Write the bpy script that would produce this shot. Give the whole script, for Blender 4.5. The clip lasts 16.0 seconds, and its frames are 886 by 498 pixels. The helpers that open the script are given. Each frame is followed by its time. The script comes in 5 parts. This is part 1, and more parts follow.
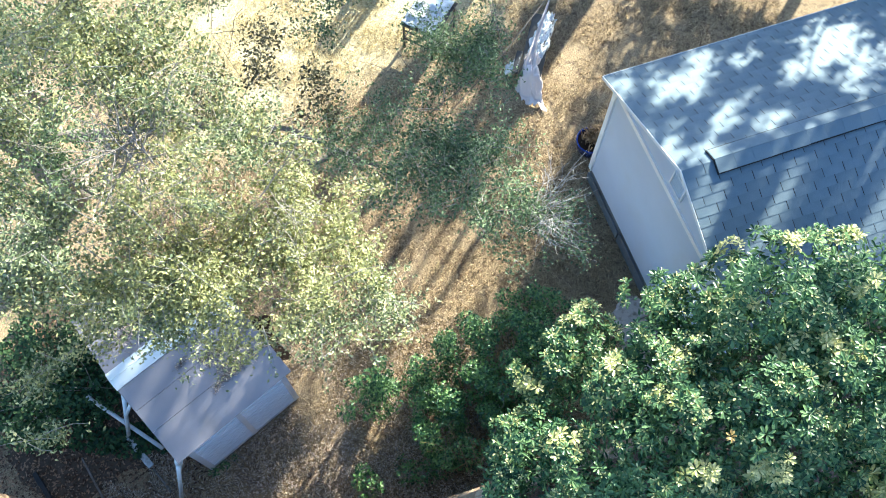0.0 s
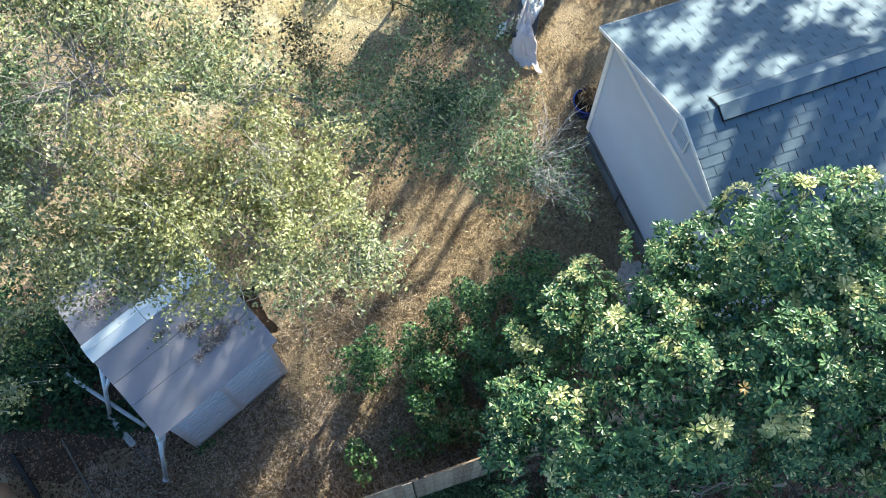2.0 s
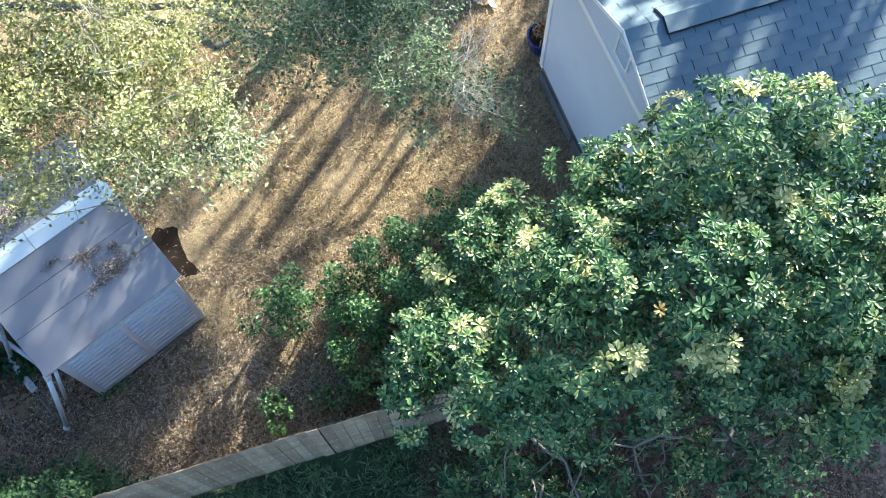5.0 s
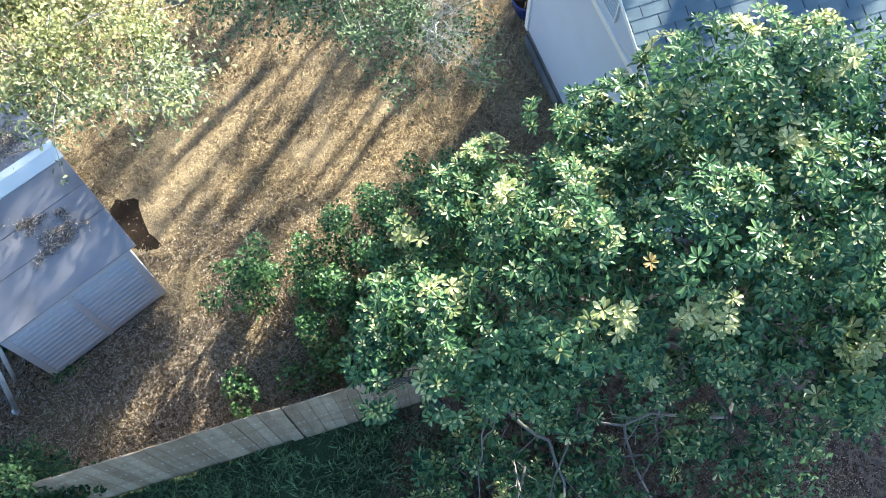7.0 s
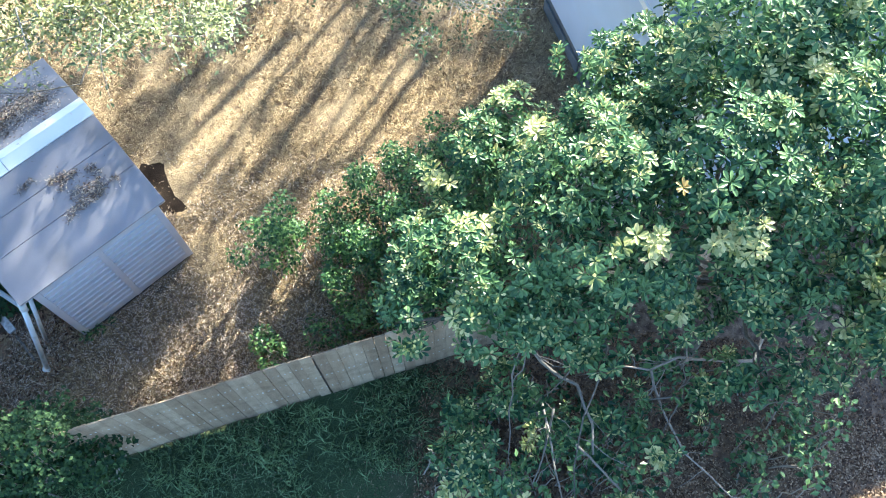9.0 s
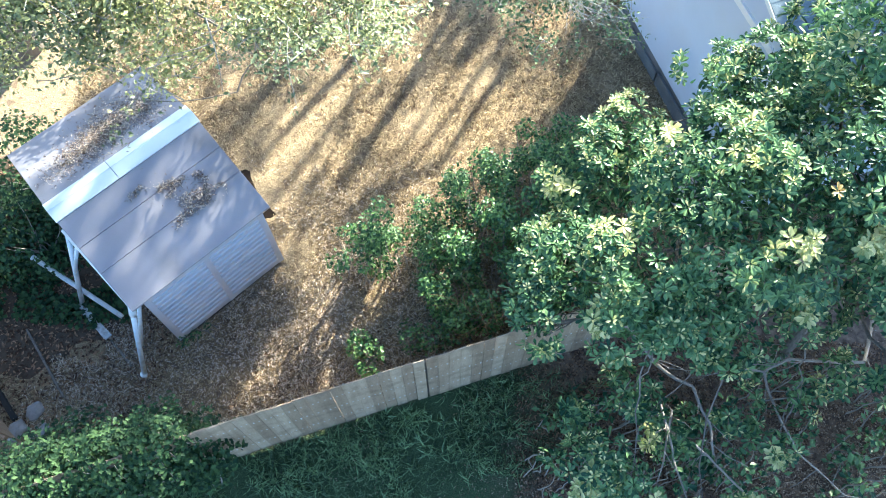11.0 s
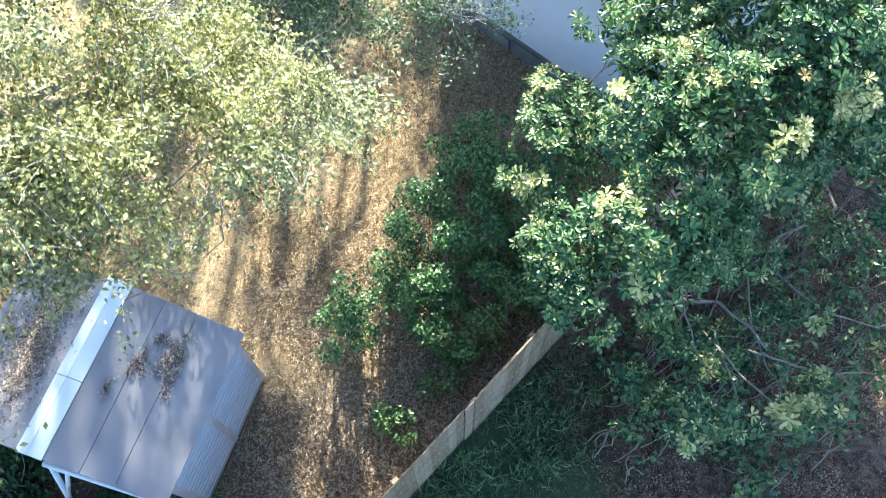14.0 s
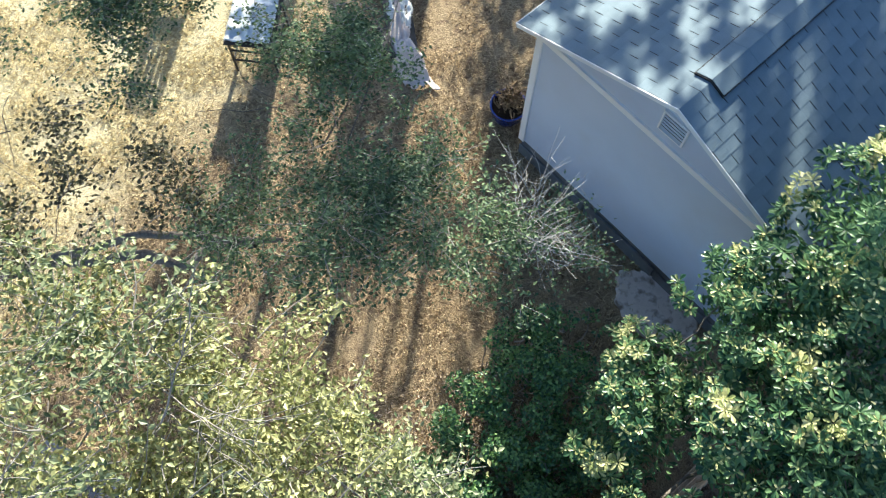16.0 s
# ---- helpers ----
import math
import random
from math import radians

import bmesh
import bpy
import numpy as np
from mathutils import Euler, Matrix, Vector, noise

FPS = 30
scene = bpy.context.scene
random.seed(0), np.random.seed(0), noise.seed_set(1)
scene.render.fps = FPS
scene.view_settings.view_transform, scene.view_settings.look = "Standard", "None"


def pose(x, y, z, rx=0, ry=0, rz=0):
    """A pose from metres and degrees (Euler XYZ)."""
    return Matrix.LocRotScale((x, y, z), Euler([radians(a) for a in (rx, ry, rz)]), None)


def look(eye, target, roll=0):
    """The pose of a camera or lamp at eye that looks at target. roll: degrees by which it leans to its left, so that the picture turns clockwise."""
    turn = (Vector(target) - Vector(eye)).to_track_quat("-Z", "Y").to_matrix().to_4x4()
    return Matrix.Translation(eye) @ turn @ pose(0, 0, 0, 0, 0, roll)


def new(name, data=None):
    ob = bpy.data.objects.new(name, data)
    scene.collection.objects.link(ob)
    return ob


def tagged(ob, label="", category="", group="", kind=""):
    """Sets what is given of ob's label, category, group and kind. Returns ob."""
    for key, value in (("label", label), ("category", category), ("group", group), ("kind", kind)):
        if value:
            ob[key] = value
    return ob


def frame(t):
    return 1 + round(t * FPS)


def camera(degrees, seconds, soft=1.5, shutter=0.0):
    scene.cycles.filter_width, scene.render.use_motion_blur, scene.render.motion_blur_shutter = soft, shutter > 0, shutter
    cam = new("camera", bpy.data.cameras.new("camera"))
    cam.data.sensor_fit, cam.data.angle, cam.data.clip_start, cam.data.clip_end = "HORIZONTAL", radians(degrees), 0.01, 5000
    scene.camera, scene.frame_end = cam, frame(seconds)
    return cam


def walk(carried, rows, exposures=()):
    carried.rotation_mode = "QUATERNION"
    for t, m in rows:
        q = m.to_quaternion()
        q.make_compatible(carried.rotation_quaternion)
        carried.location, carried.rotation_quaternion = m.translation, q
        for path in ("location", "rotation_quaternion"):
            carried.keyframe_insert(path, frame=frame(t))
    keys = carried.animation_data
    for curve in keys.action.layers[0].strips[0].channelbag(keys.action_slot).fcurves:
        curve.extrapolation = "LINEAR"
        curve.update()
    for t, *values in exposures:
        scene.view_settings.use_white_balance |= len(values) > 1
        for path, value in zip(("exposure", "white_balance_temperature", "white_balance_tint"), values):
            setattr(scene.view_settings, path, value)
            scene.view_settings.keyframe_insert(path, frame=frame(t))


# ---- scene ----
cam = camera(55.6, 16.0, soft=1.0, shutter=0.2)
PATH = [
    (0, (-0.177, 0.592, 14.105), (-0.231, 1.379, 12.268), 0.8),
    (0.5, (-0.156, 0.579, 14.131), (-0.205, 1.361, 12.291), 0.8),
    (1, (-0.083, 0.565, 14.096), (-0.13, 1.339, 12.252), 0.6),
    (1.5, (-0.018, 0.414, 13.921), (-0.072, 1.198, 12.082), 0.0),
    (2, (-0.046, 0.34, 13.309), (-0.099, 1.124, 11.47), -0.2),
    (2.5, (-0.112, 0.358, 12.545), (-0.166, 1.131, 10.701), -0.3),
    (3, (-0.063, 0.321, 11.918), (-0.145, 1.095, 10.076), -1.2),
    (3.5, (0.143, 0.277, 11.658), (0.056, 1.053, 9.816), -1.4),
    (4, (0.612, 0.198, 11.712), (0.52, 0.974, 9.871), -1.8),
    (4.2, (0.784, 0.156, 11.763), (0.698, 0.928, 9.92), -1.5),
    (6.3, (1.461, -0.003, 12.14), (1.371, 0.78, 10.302), -1.7),
    (6.5, (1.475, 0.006, 11.849), (1.387, 0.789, 10.011), -1.5),
    (7, (1.467, -0.027, 11.053), (1.39, 0.754, 9.214), -1.0),
    (7.5, (1.598, -0.191, 10.691), (1.506, 0.59, 8.852), -2.2),
    (8, (1.636, -0.444, 10.643), (1.542, 0.338, 8.805), -2.4),
    (8.5, (1.494, -0.594, 10.756), (1.406, 0.187, 8.917), -2.1),
    (9, (1.287, -0.625, 10.929), (1.193, 0.157, 9.09), -2.5),
    (9.5, (0.993, -0.648, 11.071), (0.904, 0.138, 9.234), -2.1),
    (10, (0.616, -0.682, 11.109), (0.532, 0.105, 9.273), -1.8),
    (10.2, (0.462, -0.713, 11.107), (0.379, 0.078, 9.272), -1.7),
    (12.3, (-0.775, -0.869, 10.947), (-0.803, -0.058, 9.119), -2.1),
    (12.5, (-0.897, -0.836, 10.922), (-0.81, -0.025, 9.095), -2.9),
    (13, (-1.268, -0.724, 10.878), (-0.974, 0.035, 9.051), -3.1),
    (13.5, (-1.533, -0.555, 10.94), (-1.235, 0.203, 9.113), -3.0),
    (14, (-1.653, -0.045, 11.068), (-1.352, 0.691, 9.233), -2.4),
    (14.5, (-1.537, 0.961, 11.218), (-1.219, 1.658, 9.371), -0.7),
    (15, (-1.23, 1.961, 11.216), (-0.915, 2.631, 9.359), 0.0),
    (15.5, (-1.062, 2.621, 11.274), (-0.736, 3.293, 9.419), 1.0),
    (16, (-1.042, 2.904, 11.338), (-0.803, 3.601, 9.478), 1.1),
]
walk(cam, [(t, look(eye, target, roll)) for t, eye, target, roll in PATH], [(0, 2.45, 5270, 6), (0.5, 2.1, 5270, 6), (1.5, 1.97, 5270, 6), (3, 2.1, 5270, 5), (4, 2.34, 5270, 5), (6.5, 2.4, 5270, 5), (8, 2.76, 5270, 5), (9, 2.9, 5270, 5), (12.5, 3.02, 5270, 5), (13, 2.84, 5270, 5), (13.5, 2.84, 5290, 5), (14.5, 2.55, 5360, 6), (15.5, 1.9, 5360, 7), (16, 1.8, 5360, 8)])

# ---- light ----
SUN_DIR = Vector((0.44 * math.cos(radians(25)), 0.898 * math.cos(radians(25)), math.sin(radians(25))))
world = bpy.data.worlds.new("sky")
scene.world = world
world.use_nodes = True
wn = world.node_tree.nodes
sky = wn.new("ShaderNodeTexSky")
sky.sky_type = "NISHITA"
sky.sun_disc = False
sky.sun_elevation = radians(25)
sky.sun_rotation = math.atan2(SUN_DIR.x, SUN_DIR.y)
world.node_tree.links.new(sky.outputs[0], wn["Background"].inputs[0])
wn["Background"].inputs[1].default_value = 0.07
sun = new("sun", bpy.data.lights.new("sun", "SUN"))
sun.data.energy = 5.0
sun.data.angle = radians(0.55)
sun.data.color = (1.0, 0.855, 0.595)
sun.matrix_world = look(tuple(SUN_DIR * 40), (0, 0, 0))


# ---- helpers of this scene ----
rng = np.random.default_rng(7)


def link_mesh(name, me, material, parent=None, label=""):
    ob = new(name, me)
    if material and not me.materials:
        me.materials.append(material)
    if parent:
        ob.parent = parent
    if label:
        ob["label"] = label
    return ob


def part(name, bm, material, parent=None, label=""):
    me = bpy.data.meshes.new(name)
    bm.normal_update()
    bm.to_mesh(me)
    bm.free()
    return link_mesh(name, me, material, parent, label)


def empty(name, m, label, category, group="", kind=""):
    ob = new(name)
    ob.empty_display_size = 0.2
    ob.matrix_world = m
    return tagged(ob, label, category, group, kind)


def array_mesh(name, verts, faces):
    """A mesh out of numpy arrays: verts (n, 3) and faces (m, k)."""
    me = bpy.data.meshes.new(name)
    n, (m, k) = len(verts), faces.shape
    me.vertices.add(n)
    me.vertices.foreach_set("co", np.ascontiguousarray(verts, dtype=np.float32).ravel())
    me.loops.add(m * k)
    me.loops.foreach_set("vertex_index", np.ascontiguousarray(faces, dtype=np.int32).ravel())
    me.polygons.add(m)
    me.polygons.foreach_set("loop_start", np.arange(0, m * k, k, dtype=np.int32))
    me.update(calc_edges=True)
    me.shade_flat()
    return me


def box(bm, x0, y0, z0, x1, y1, z1, bevel=0.0):
    m = Matrix.Translation(((x0 + x1) / 2, (y0 + y1) / 2, (z0 + z1) / 2)) @ Matrix.Diagonal((abs(x1 - x0), abs(y1 - y0), abs(z1 - z0), 1))
    geo = bmesh.ops.create_cube(bm, size=1, matrix=m)
    if bevel:
        edges = {e for v in geo["verts"] for e in v.link_edges}
        bmesh.ops.bevel(bm, geom=list(edges), offset=bevel, segments=2, affect="EDGES", profile=0.6)
    return bm


def boxed(x0, y0, z0, x1, y1, z1, bevel=0.0):
    return box(bmesh.new(), x0, y0, z0, x1, y1, z1, bevel)


def prism(points, y0, y1):
    """A solid between y0 and y1 whose outline in x and z is given."""
    bm = bmesh.new()
    a = [bm.verts.new((x, y0, z)) for x, z in points]
    b = [bm.verts.new((x, y1, z)) for x, z in points]
    bm.faces.new(a)
    bm.faces.new(b[::-1])
    n = len(points)
    for i in range(n):
        bm.faces.new((a[i], b[i], b[(i + 1) % n], a[(i + 1) % n]))
    bmesh.ops.recalc_face_normals(bm, faces=bm.faces)
    return bm


def tube_arrays(path, radii, sides=7):
    """Vertices and quads of a tapering tube along a path."""
    path = np.asarray(path, float)
    n = len(path)
    tang = np.gradient(path, axis=0)
    tang /= np.linalg.norm(tang, axis=1)[:, None] + 1e-9
    ref = np.array([0.31, 0.17, 0.93])
    side = np.cross(tang, ref)
    side /= np.linalg.norm(side, axis=1)[:, None] + 1e-9
    up = np.cross(tang, side)
    a = np.linspace(0, 2 * np.pi, sides, endpoint=False)
    r = np.asarray(radii, float)[:, None, None]
    v = path[:, None] + r * (np.cos(a)[None, :, None] * side[:, None] + np.sin(a)[None, :, None] * up[:, None])
    i, j = np.meshgrid(np.arange(n - 1), np.arange(sides), indexing="ij")
    k = (j + 1) % sides
    f = np.stack([i * sides + j, i * sides + k, (i + 1) * sides + k, (i + 1) * sides + j], -1).reshape(-1, 4)
    return v.reshape(-1, 3), f


def tubes_mesh(name, tubes, sides=6):
    vs, fs, base = [], [], 0
    for path, radii in tubes:
        v, f = tube_arrays(path, radii, sides)
        vs.append(v)
        fs.append(f + base)
        base += len(v)
    me = array_mesh(name, np.concatenate(vs), np.concatenate(fs))
    me.shade_smooth()
    return me


def limb(a, b, r0, r1, bend=0.15, steps=7):
    """A bent, tapering limb from a to b: its path and its radii."""
    a, b = np.asarray(a, float), np.asarray(b, float)
    s = np.linspace(0, 1, steps)[:, None]
    length = np.linalg.norm(b - a)
    wob = rng.normal(0, bend * length * 0.35, 3)
    kink = rng.normal(0, bend * length * 0.1, (steps, 3))
    kink[0] = kink[-1] = 0
    return a + (b - a) * s + np.sin(s * np.pi) * wob + kink, np.linspace(r0, r1, steps)


def bases(normals, spin):
    """Turns whose z follows the normals, spun by the given angles: (n, 3, 3), columns x y z."""
    z = normals / (np.linalg.norm(normals, axis=1)[:, None] + 1e-9)
    ref = np.where(np.abs(z[:, 2:3]) > 0.95, [[1.0, 0, 0]], [[0, 0, 1.0]])
    x = np.cross(ref, z)
    x /= np.linalg.norm(x, axis=1)[:, None] + 1e-9
    y = np.cross(z, x)
    c, s = np.cos(spin)[:, None], np.sin(spin)[:, None]
    return np.stack([x * c + y * s, -x * s + y * c, z], -1)


def scatter(tv, tf, places, turns, sizes):
    """One array pair with the template (tv, tf) at every place."""
    v = np.einsum("nij,kj->nki", turns, tv) * sizes[:, None, None] + places[:, None]
    f = tf[None] + (np.arange(len(places)) * len(tv))[:, None, None]
    return v.reshape(-1, 3), f.reshape(-1, tf.shape[1])


# small leaf: a folded diamond along +y, one long
LEAF_V = np.array([[0, 0, 0], [0.22, 0.45, 0.06], [0, 1, -0.04], [-0.22, 0.45, 0.06], [0, 0.5, -0.02]])
LEAF_F = np.array([[0, 1, 4], [1, 2, 4], [2, 3, 4], [3, 0, 4]])
# broad leathery leaf, widest past the middle
BROAD_V = np.array([[0, 0, 0], [0.095, 0.32, 0.05], [0.18, 0.68, 0.06], [0.11, 0.92, 0.0], [0, 1, -0.05], [-0.11, 0.92, 0.0], [-0.18, 0.68, 0.06],
                    [-0.095, 0.32, 0.05], [0, 0.35, 0.0], [0, 0.7, -0.01]])
BROAD_F = np.array([[0, 1, 8], [1, 2, 8], [2, 9, 8], [2, 3, 9], [3, 4, 9], [4, 5, 9], [5, 6, 9], [6, 8, 9], [6, 7, 8], [7, 0, 8]])
# grass blade, bent
BLADE_V = np.array([[-0.06, 0, 0], [0.06, 0, 0], [0.05, 0.25, 0.42], [-0.05, 0.25, 0.42], [0, 0.8, 0.6]])
BLADE_F = np.array([[0, 1, 2], [0, 2, 3], [3, 2, 4]])


# ---- materials ----
def material(name, low, high, rough=0.7, scale=4.0, fine=60.0, fine_amount=0.35, bump=0.2, metal=0.0, island=0.0, object_random=0.0, spec=0.5,
             translucent=0.0, stretch=(1, 1, 1), stain=None, stain_amount=0.0, stain_scale=1.2, coords="Object"):
    """A surface between two colours, with broad and fine variation, relief and stains."""
    m = bpy.data.materials.new(name)
    m.use_nodes = True
    nt = m.node_tree
    n, l = nt.nodes, nt.links
    bsdf = n["Principled BSDF"]
    tc = n.new("ShaderNodeTexCoord")
    mp = n.new("ShaderNodeMapping")
    mp.inputs["Scale"].default_value = stretch
    l.new(tc.outputs[coords], mp.inputs[0])
    broad, grain = n.new("ShaderNodeTexNoise"), n.new("ShaderNodeTexNoise")
    broad.inputs["Scale"].default_value, grain.inputs["Scale"].default_value = scale, fine
    broad.inputs["Detail"].default_value, grain.inputs["Detail"].default_value = 5, 4
    for t in (broad, grain):
        l.new(mp.outputs[0], t.inputs["Vector"])
    ramp = n.new("ShaderNodeValToRGB")
    ramp.color_ramp.elements[0].position, ramp.color_ramp.elements[1].position = 0.3, 0.7
    ramp.color_ramp.elements[0].color, ramp.color_ramp.elements[1].color = (*low, 1), (*high, 1)
    add = n.new("ShaderNodeMath")
    add.operation = "MULTIPLY_ADD"
    add.inputs[1].default_value = fine_amount
    l.new(grain.outputs[0], add.inputs[0])
    shift = n.new("ShaderNodeMath")
    shift.operation = "MULTIPLY_ADD"
    shift.inputs[1].default_value, shift.inputs[2].default_value = 1 - fine_amount, 0
    l.new(broad.outputs[0], shift.inputs[0])
    l.new(shift.outputs[0], add.inputs[2])
    value = add.outputs[0]
    for amount, kind in ((island, "ShaderNodeNewGeometry"), (object_random, "ShaderNodeObjectInfo")):
        if amount:
            src = n.new(kind)
            out = src.outputs["Random Per Island"] if kind.endswith("Geometry") else src.outputs["Random"]
            off = n.new("ShaderNodeMath")
            off.operation = "MULTIPLY_ADD"
            off.inputs[1].default_value, off.inputs[2].default_value = amount, -amount / 2
            l.new(out, off.inputs[0])
            plus = n.new("ShaderNodeMath")
            l.new(value, plus.inputs[0])
            l.new(off.outputs[0], plus.inputs[1])
            value = plus.outputs[0]
    l.new(value, ramp.inputs[0])
    colour = ramp.outputs[0]
    if stain:
        st = n.new("ShaderNodeTexNoise")
        st.inputs["Scale"].default_value, st.inputs["Detail"].default_value = stain_scale, 6
        l.new(tc.outputs[coords], st.inputs["Vector"])
        sr = n.new("ShaderNodeValToRGB")
        sr.color_ramp.elements[0].position, sr.color_ramp.elements[1].position = 0.5, 0.68
        sr.color_ramp.elements[1].color = (stain_amount, stain_amount, stain_amount, 1)
        l.new(st.outputs[0], sr.inputs[0])
        mix = n.new("ShaderNodeMix")
        mix.data_type = "RGBA"
        l.new(sr.outputs[0], mix.inputs[0])
        l.new(colour, mix.inputs[6])
        mix.inputs[7].default_value = (*stain, 1)
        colour = mix.outputs[2]
    l.new(colour, bsdf.inputs["Base Color"])
    bsdf.inputs["Roughness"].default_value = rough
    bsdf.inputs["Metallic"].default_value = metal
    bsdf.inputs["Specular IOR Level"].default_value = spec
    if bump:
        b = n.new("ShaderNodeBump")
        b.inputs["Strength"].default_value, b.inputs["Distance"].default_value = bump, 0.01
        l.new(grain.outputs[0], b.inputs["Height"])
        l.new(b.outputs[0], bsdf.inputs["Normal"])
    if translucent:
        tr = n.new("ShaderNodeBsdfTranslucent")
        l.new(colour, tr.inputs[0])
        ms = n.new("ShaderNodeMixShader")
        ms.inputs[0].default_value = translucent
        l.new(bsdf.outputs[0], ms.inputs[1])
        l.new(tr.outputs[0], ms.inputs[2])
        l.new(ms.outputs[0], n["Material Output"].inputs[0])
    return m


M_WALL = material("painted_board", (0.49, 0.56, 0.68), (0.56, 0.63, 0.75), 0.55, 1.2, 90, 0.2, 0.08, stain=(0.43, 0.46, 0.51), stain_amount=0.35)
M_TRIM = material("white_trim_paint", (0.76, 0.76, 0.75), (0.84, 0.84, 0.83), 0.45, 2, 80, 0.2, 0.05)
M_SHINGLE = material("asphalt_shingle", (0.092, 0.134, 0.168), (0.152, 0.208, 0.248), 0.75, 2.5, 240, 0.4, 0.25, island=0.16, object_random=0.16, spec=0.5)
M_SHINGLE_DARK = material("shingle_underside", (0.03, 0.03, 0.032), (0.06, 0.06, 0.062), 0.9, 4, 120)
M_VENT = material("vent_metal", (0.55, 0.56, 0.55), (0.66, 0.67, 0.66), 0.4, 4, 60, 0.2, 0.05, metal=0.3)
M_DARK = material("dark_void", (0.012, 0.012, 0.012), (0.03, 0.03, 0.03), 0.9, 4, 40)
M_SKIRT = material("grey_skirting", (0.09, 0.10, 0.11), (0.18, 0.19, 0.20), 0.8, 3, 60, 0.4, 0.3, stain=(0.06, 0.05, 0.04), stain_amount=0.6)
M_RESIN = material("grey_resin_panel", (0.47, 0.465, 0.50), (0.56, 0.55, 0.58), 0.5, 1.6, 120, 0.25, 0.1, stain=(0.22, 0.19, 0.17), stain_amount=0.18)
# paler than the wall: sky light on the ledges is in this colour
M_RIDGE = material("sky_bright_resin_ridge", (0.55, 0.55, 0.58), (0.64, 0.64, 0.66), 0.5, 6, 90, 0.3, 0.05)
M_RESIN_ROOF = material("grey_resin_roof", (0.205, 0.193, 0.212), (0.275, 0.26, 0.282), 0.5, 1.4, 90, 0.3, 0.12, stain=(0.15, 0.13, 0.12), stain_amount=0.6)
M_SKYLIGHT = material("translucent_white_panel", (0.74, 0.78, 0.78), (0.82, 0.85, 0.85), 0.4, 3, 60, 0.2, 0.05, stain=(0.5, 0.56, 0.5), stain_amount=0.4, translucent=0.15)
M_PIPE = material("white_painted_steel", (0.66, 0.70, 0.72), (0.80, 0.83, 0.84), 0.4, 5, 60, 0.3, 0.1, stain=(0.42, 0.4, 0.36), stain_amount=0.5, stain_scale=9)
M_FENCE = material("weathered_cedar", (0.29, 0.215, 0.15), (0.51, 0.405, 0.295), 0.85, 2.5, 30, 0.5, 0.9, object_random=0.34, stretch=(6, 6, 0.5), stain=(0.15, 0.115, 0.075), stain_amount=0.4, stain_scale=5.0, spec=0.15)
M_WOOD = material("brown_deck_wood", (0.30, 0.20, 0.12), (0.42, 0.29, 0.18), 0.75, 2.5, 30, 0.45, 0.4, object_random=0.3, stretch=(6, 0.6, 6))
M_PLANK = material("grey_plank", (0.26, 0.22, 0.18), (0.40, 0.34, 0.28), 0.85, 3, 40, 0.5, 0.5)
M_PEEL = material("peeling_paint_plank", (0.28, 0.25, 0.22), (0.75, 0.78, 0.78), 0.7, 14, 50, 0.3, 0.4)
M_BARK = material("oak_bark", (0.10, 0.085, 0.07), (0.24, 0.21, 0.18), 0.9, 5, 40, 0.5, 0.9, stretch=(1, 1, 0.3), spec=0.15)
M_TWIG = material("grey_twig", (0.22, 0.20, 0.17), (0.40, 0.37, 0.33), 0.85, 6, 60, 0.5, 0.4)
M_LIMB = material("grey_brown_branch", (0.19, 0.165, 0.14), (0.36, 0.32, 0.28), 0.85, 6, 60, 0.5, 0.4)
M_DEADTWIG = material("pale_dead_twig", (0.36, 0.335, 0.31), (0.55, 0.52, 0.49), 0.8, 8, 60, 0.5, 0.3)
M_OAK = material("oak_leaf", (0.19, 0.205, 0.07), (0.57, 0.555, 0.25), 0.45, 0.9, 30, 0.15, 0.0, island=0.65, translucent=0.35)
M_OAK_GREY = material("grey_green_oak_leaf", (0.10, 0.135, 0.06), (0.38, 0.415, 0.215), 0.5, 0.9, 30, 0.15, 0.0, island=0.8, translucent=0.3)
# browner, darker oak leaf: backlight over bright turf put into the colour
M_BACKLIT = material("backlit_oak_leaf", (0.065, 0.06, 0.028), (0.23, 0.205, 0.095), 0.55, 0.9, 30, 0.15, 0.0, island=0.7, translucent=0.2)
# darker copy of the oak leaf, with its crown's shade in the colour
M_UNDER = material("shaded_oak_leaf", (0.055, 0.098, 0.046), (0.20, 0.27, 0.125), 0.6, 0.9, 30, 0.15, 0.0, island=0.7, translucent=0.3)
M_BROAD = material("leathery_leaf", (0.022, 0.070, 0.034), (0.17, 0.28, 0.115), 0.34, 0.8, 40, 0.15, 0.0, island=0.65, translucent=0.32, spec=0.34)
# pale young leaves; the sun on upper tufts is also in this colour
M_TIP = material("young_sunlit_leaf", (0.28, 0.32, 0.11), (0.70, 0.66, 0.32), 0.34, 2, 40, 0.15, 0.0, island=0.6, translucent=0.28, spec=0.38)
M_RED = material("yellowing_leaf", (0.30, 0.19, 0.05), (0.44, 0.32, 0.11), 0.4, 2, 40, 0.15, 0.0, island=0.6, translucent=0.3)
M_BUSH = material("shrub_leaf", (0.028, 0.085, 0.03), (0.185, 0.315, 0.095), 0.38, 1.2, 40, 0.15, 0.0, island=0.8, translucent=0.3)
M_IVY = material("ivy_leaf", (0.02, 0.05, 0.022), (0.075, 0.135, 0.047), 0.62, 1.2, 40, 0.15, 0.0, island=0.7, translucent=0.25, spec=0.25)
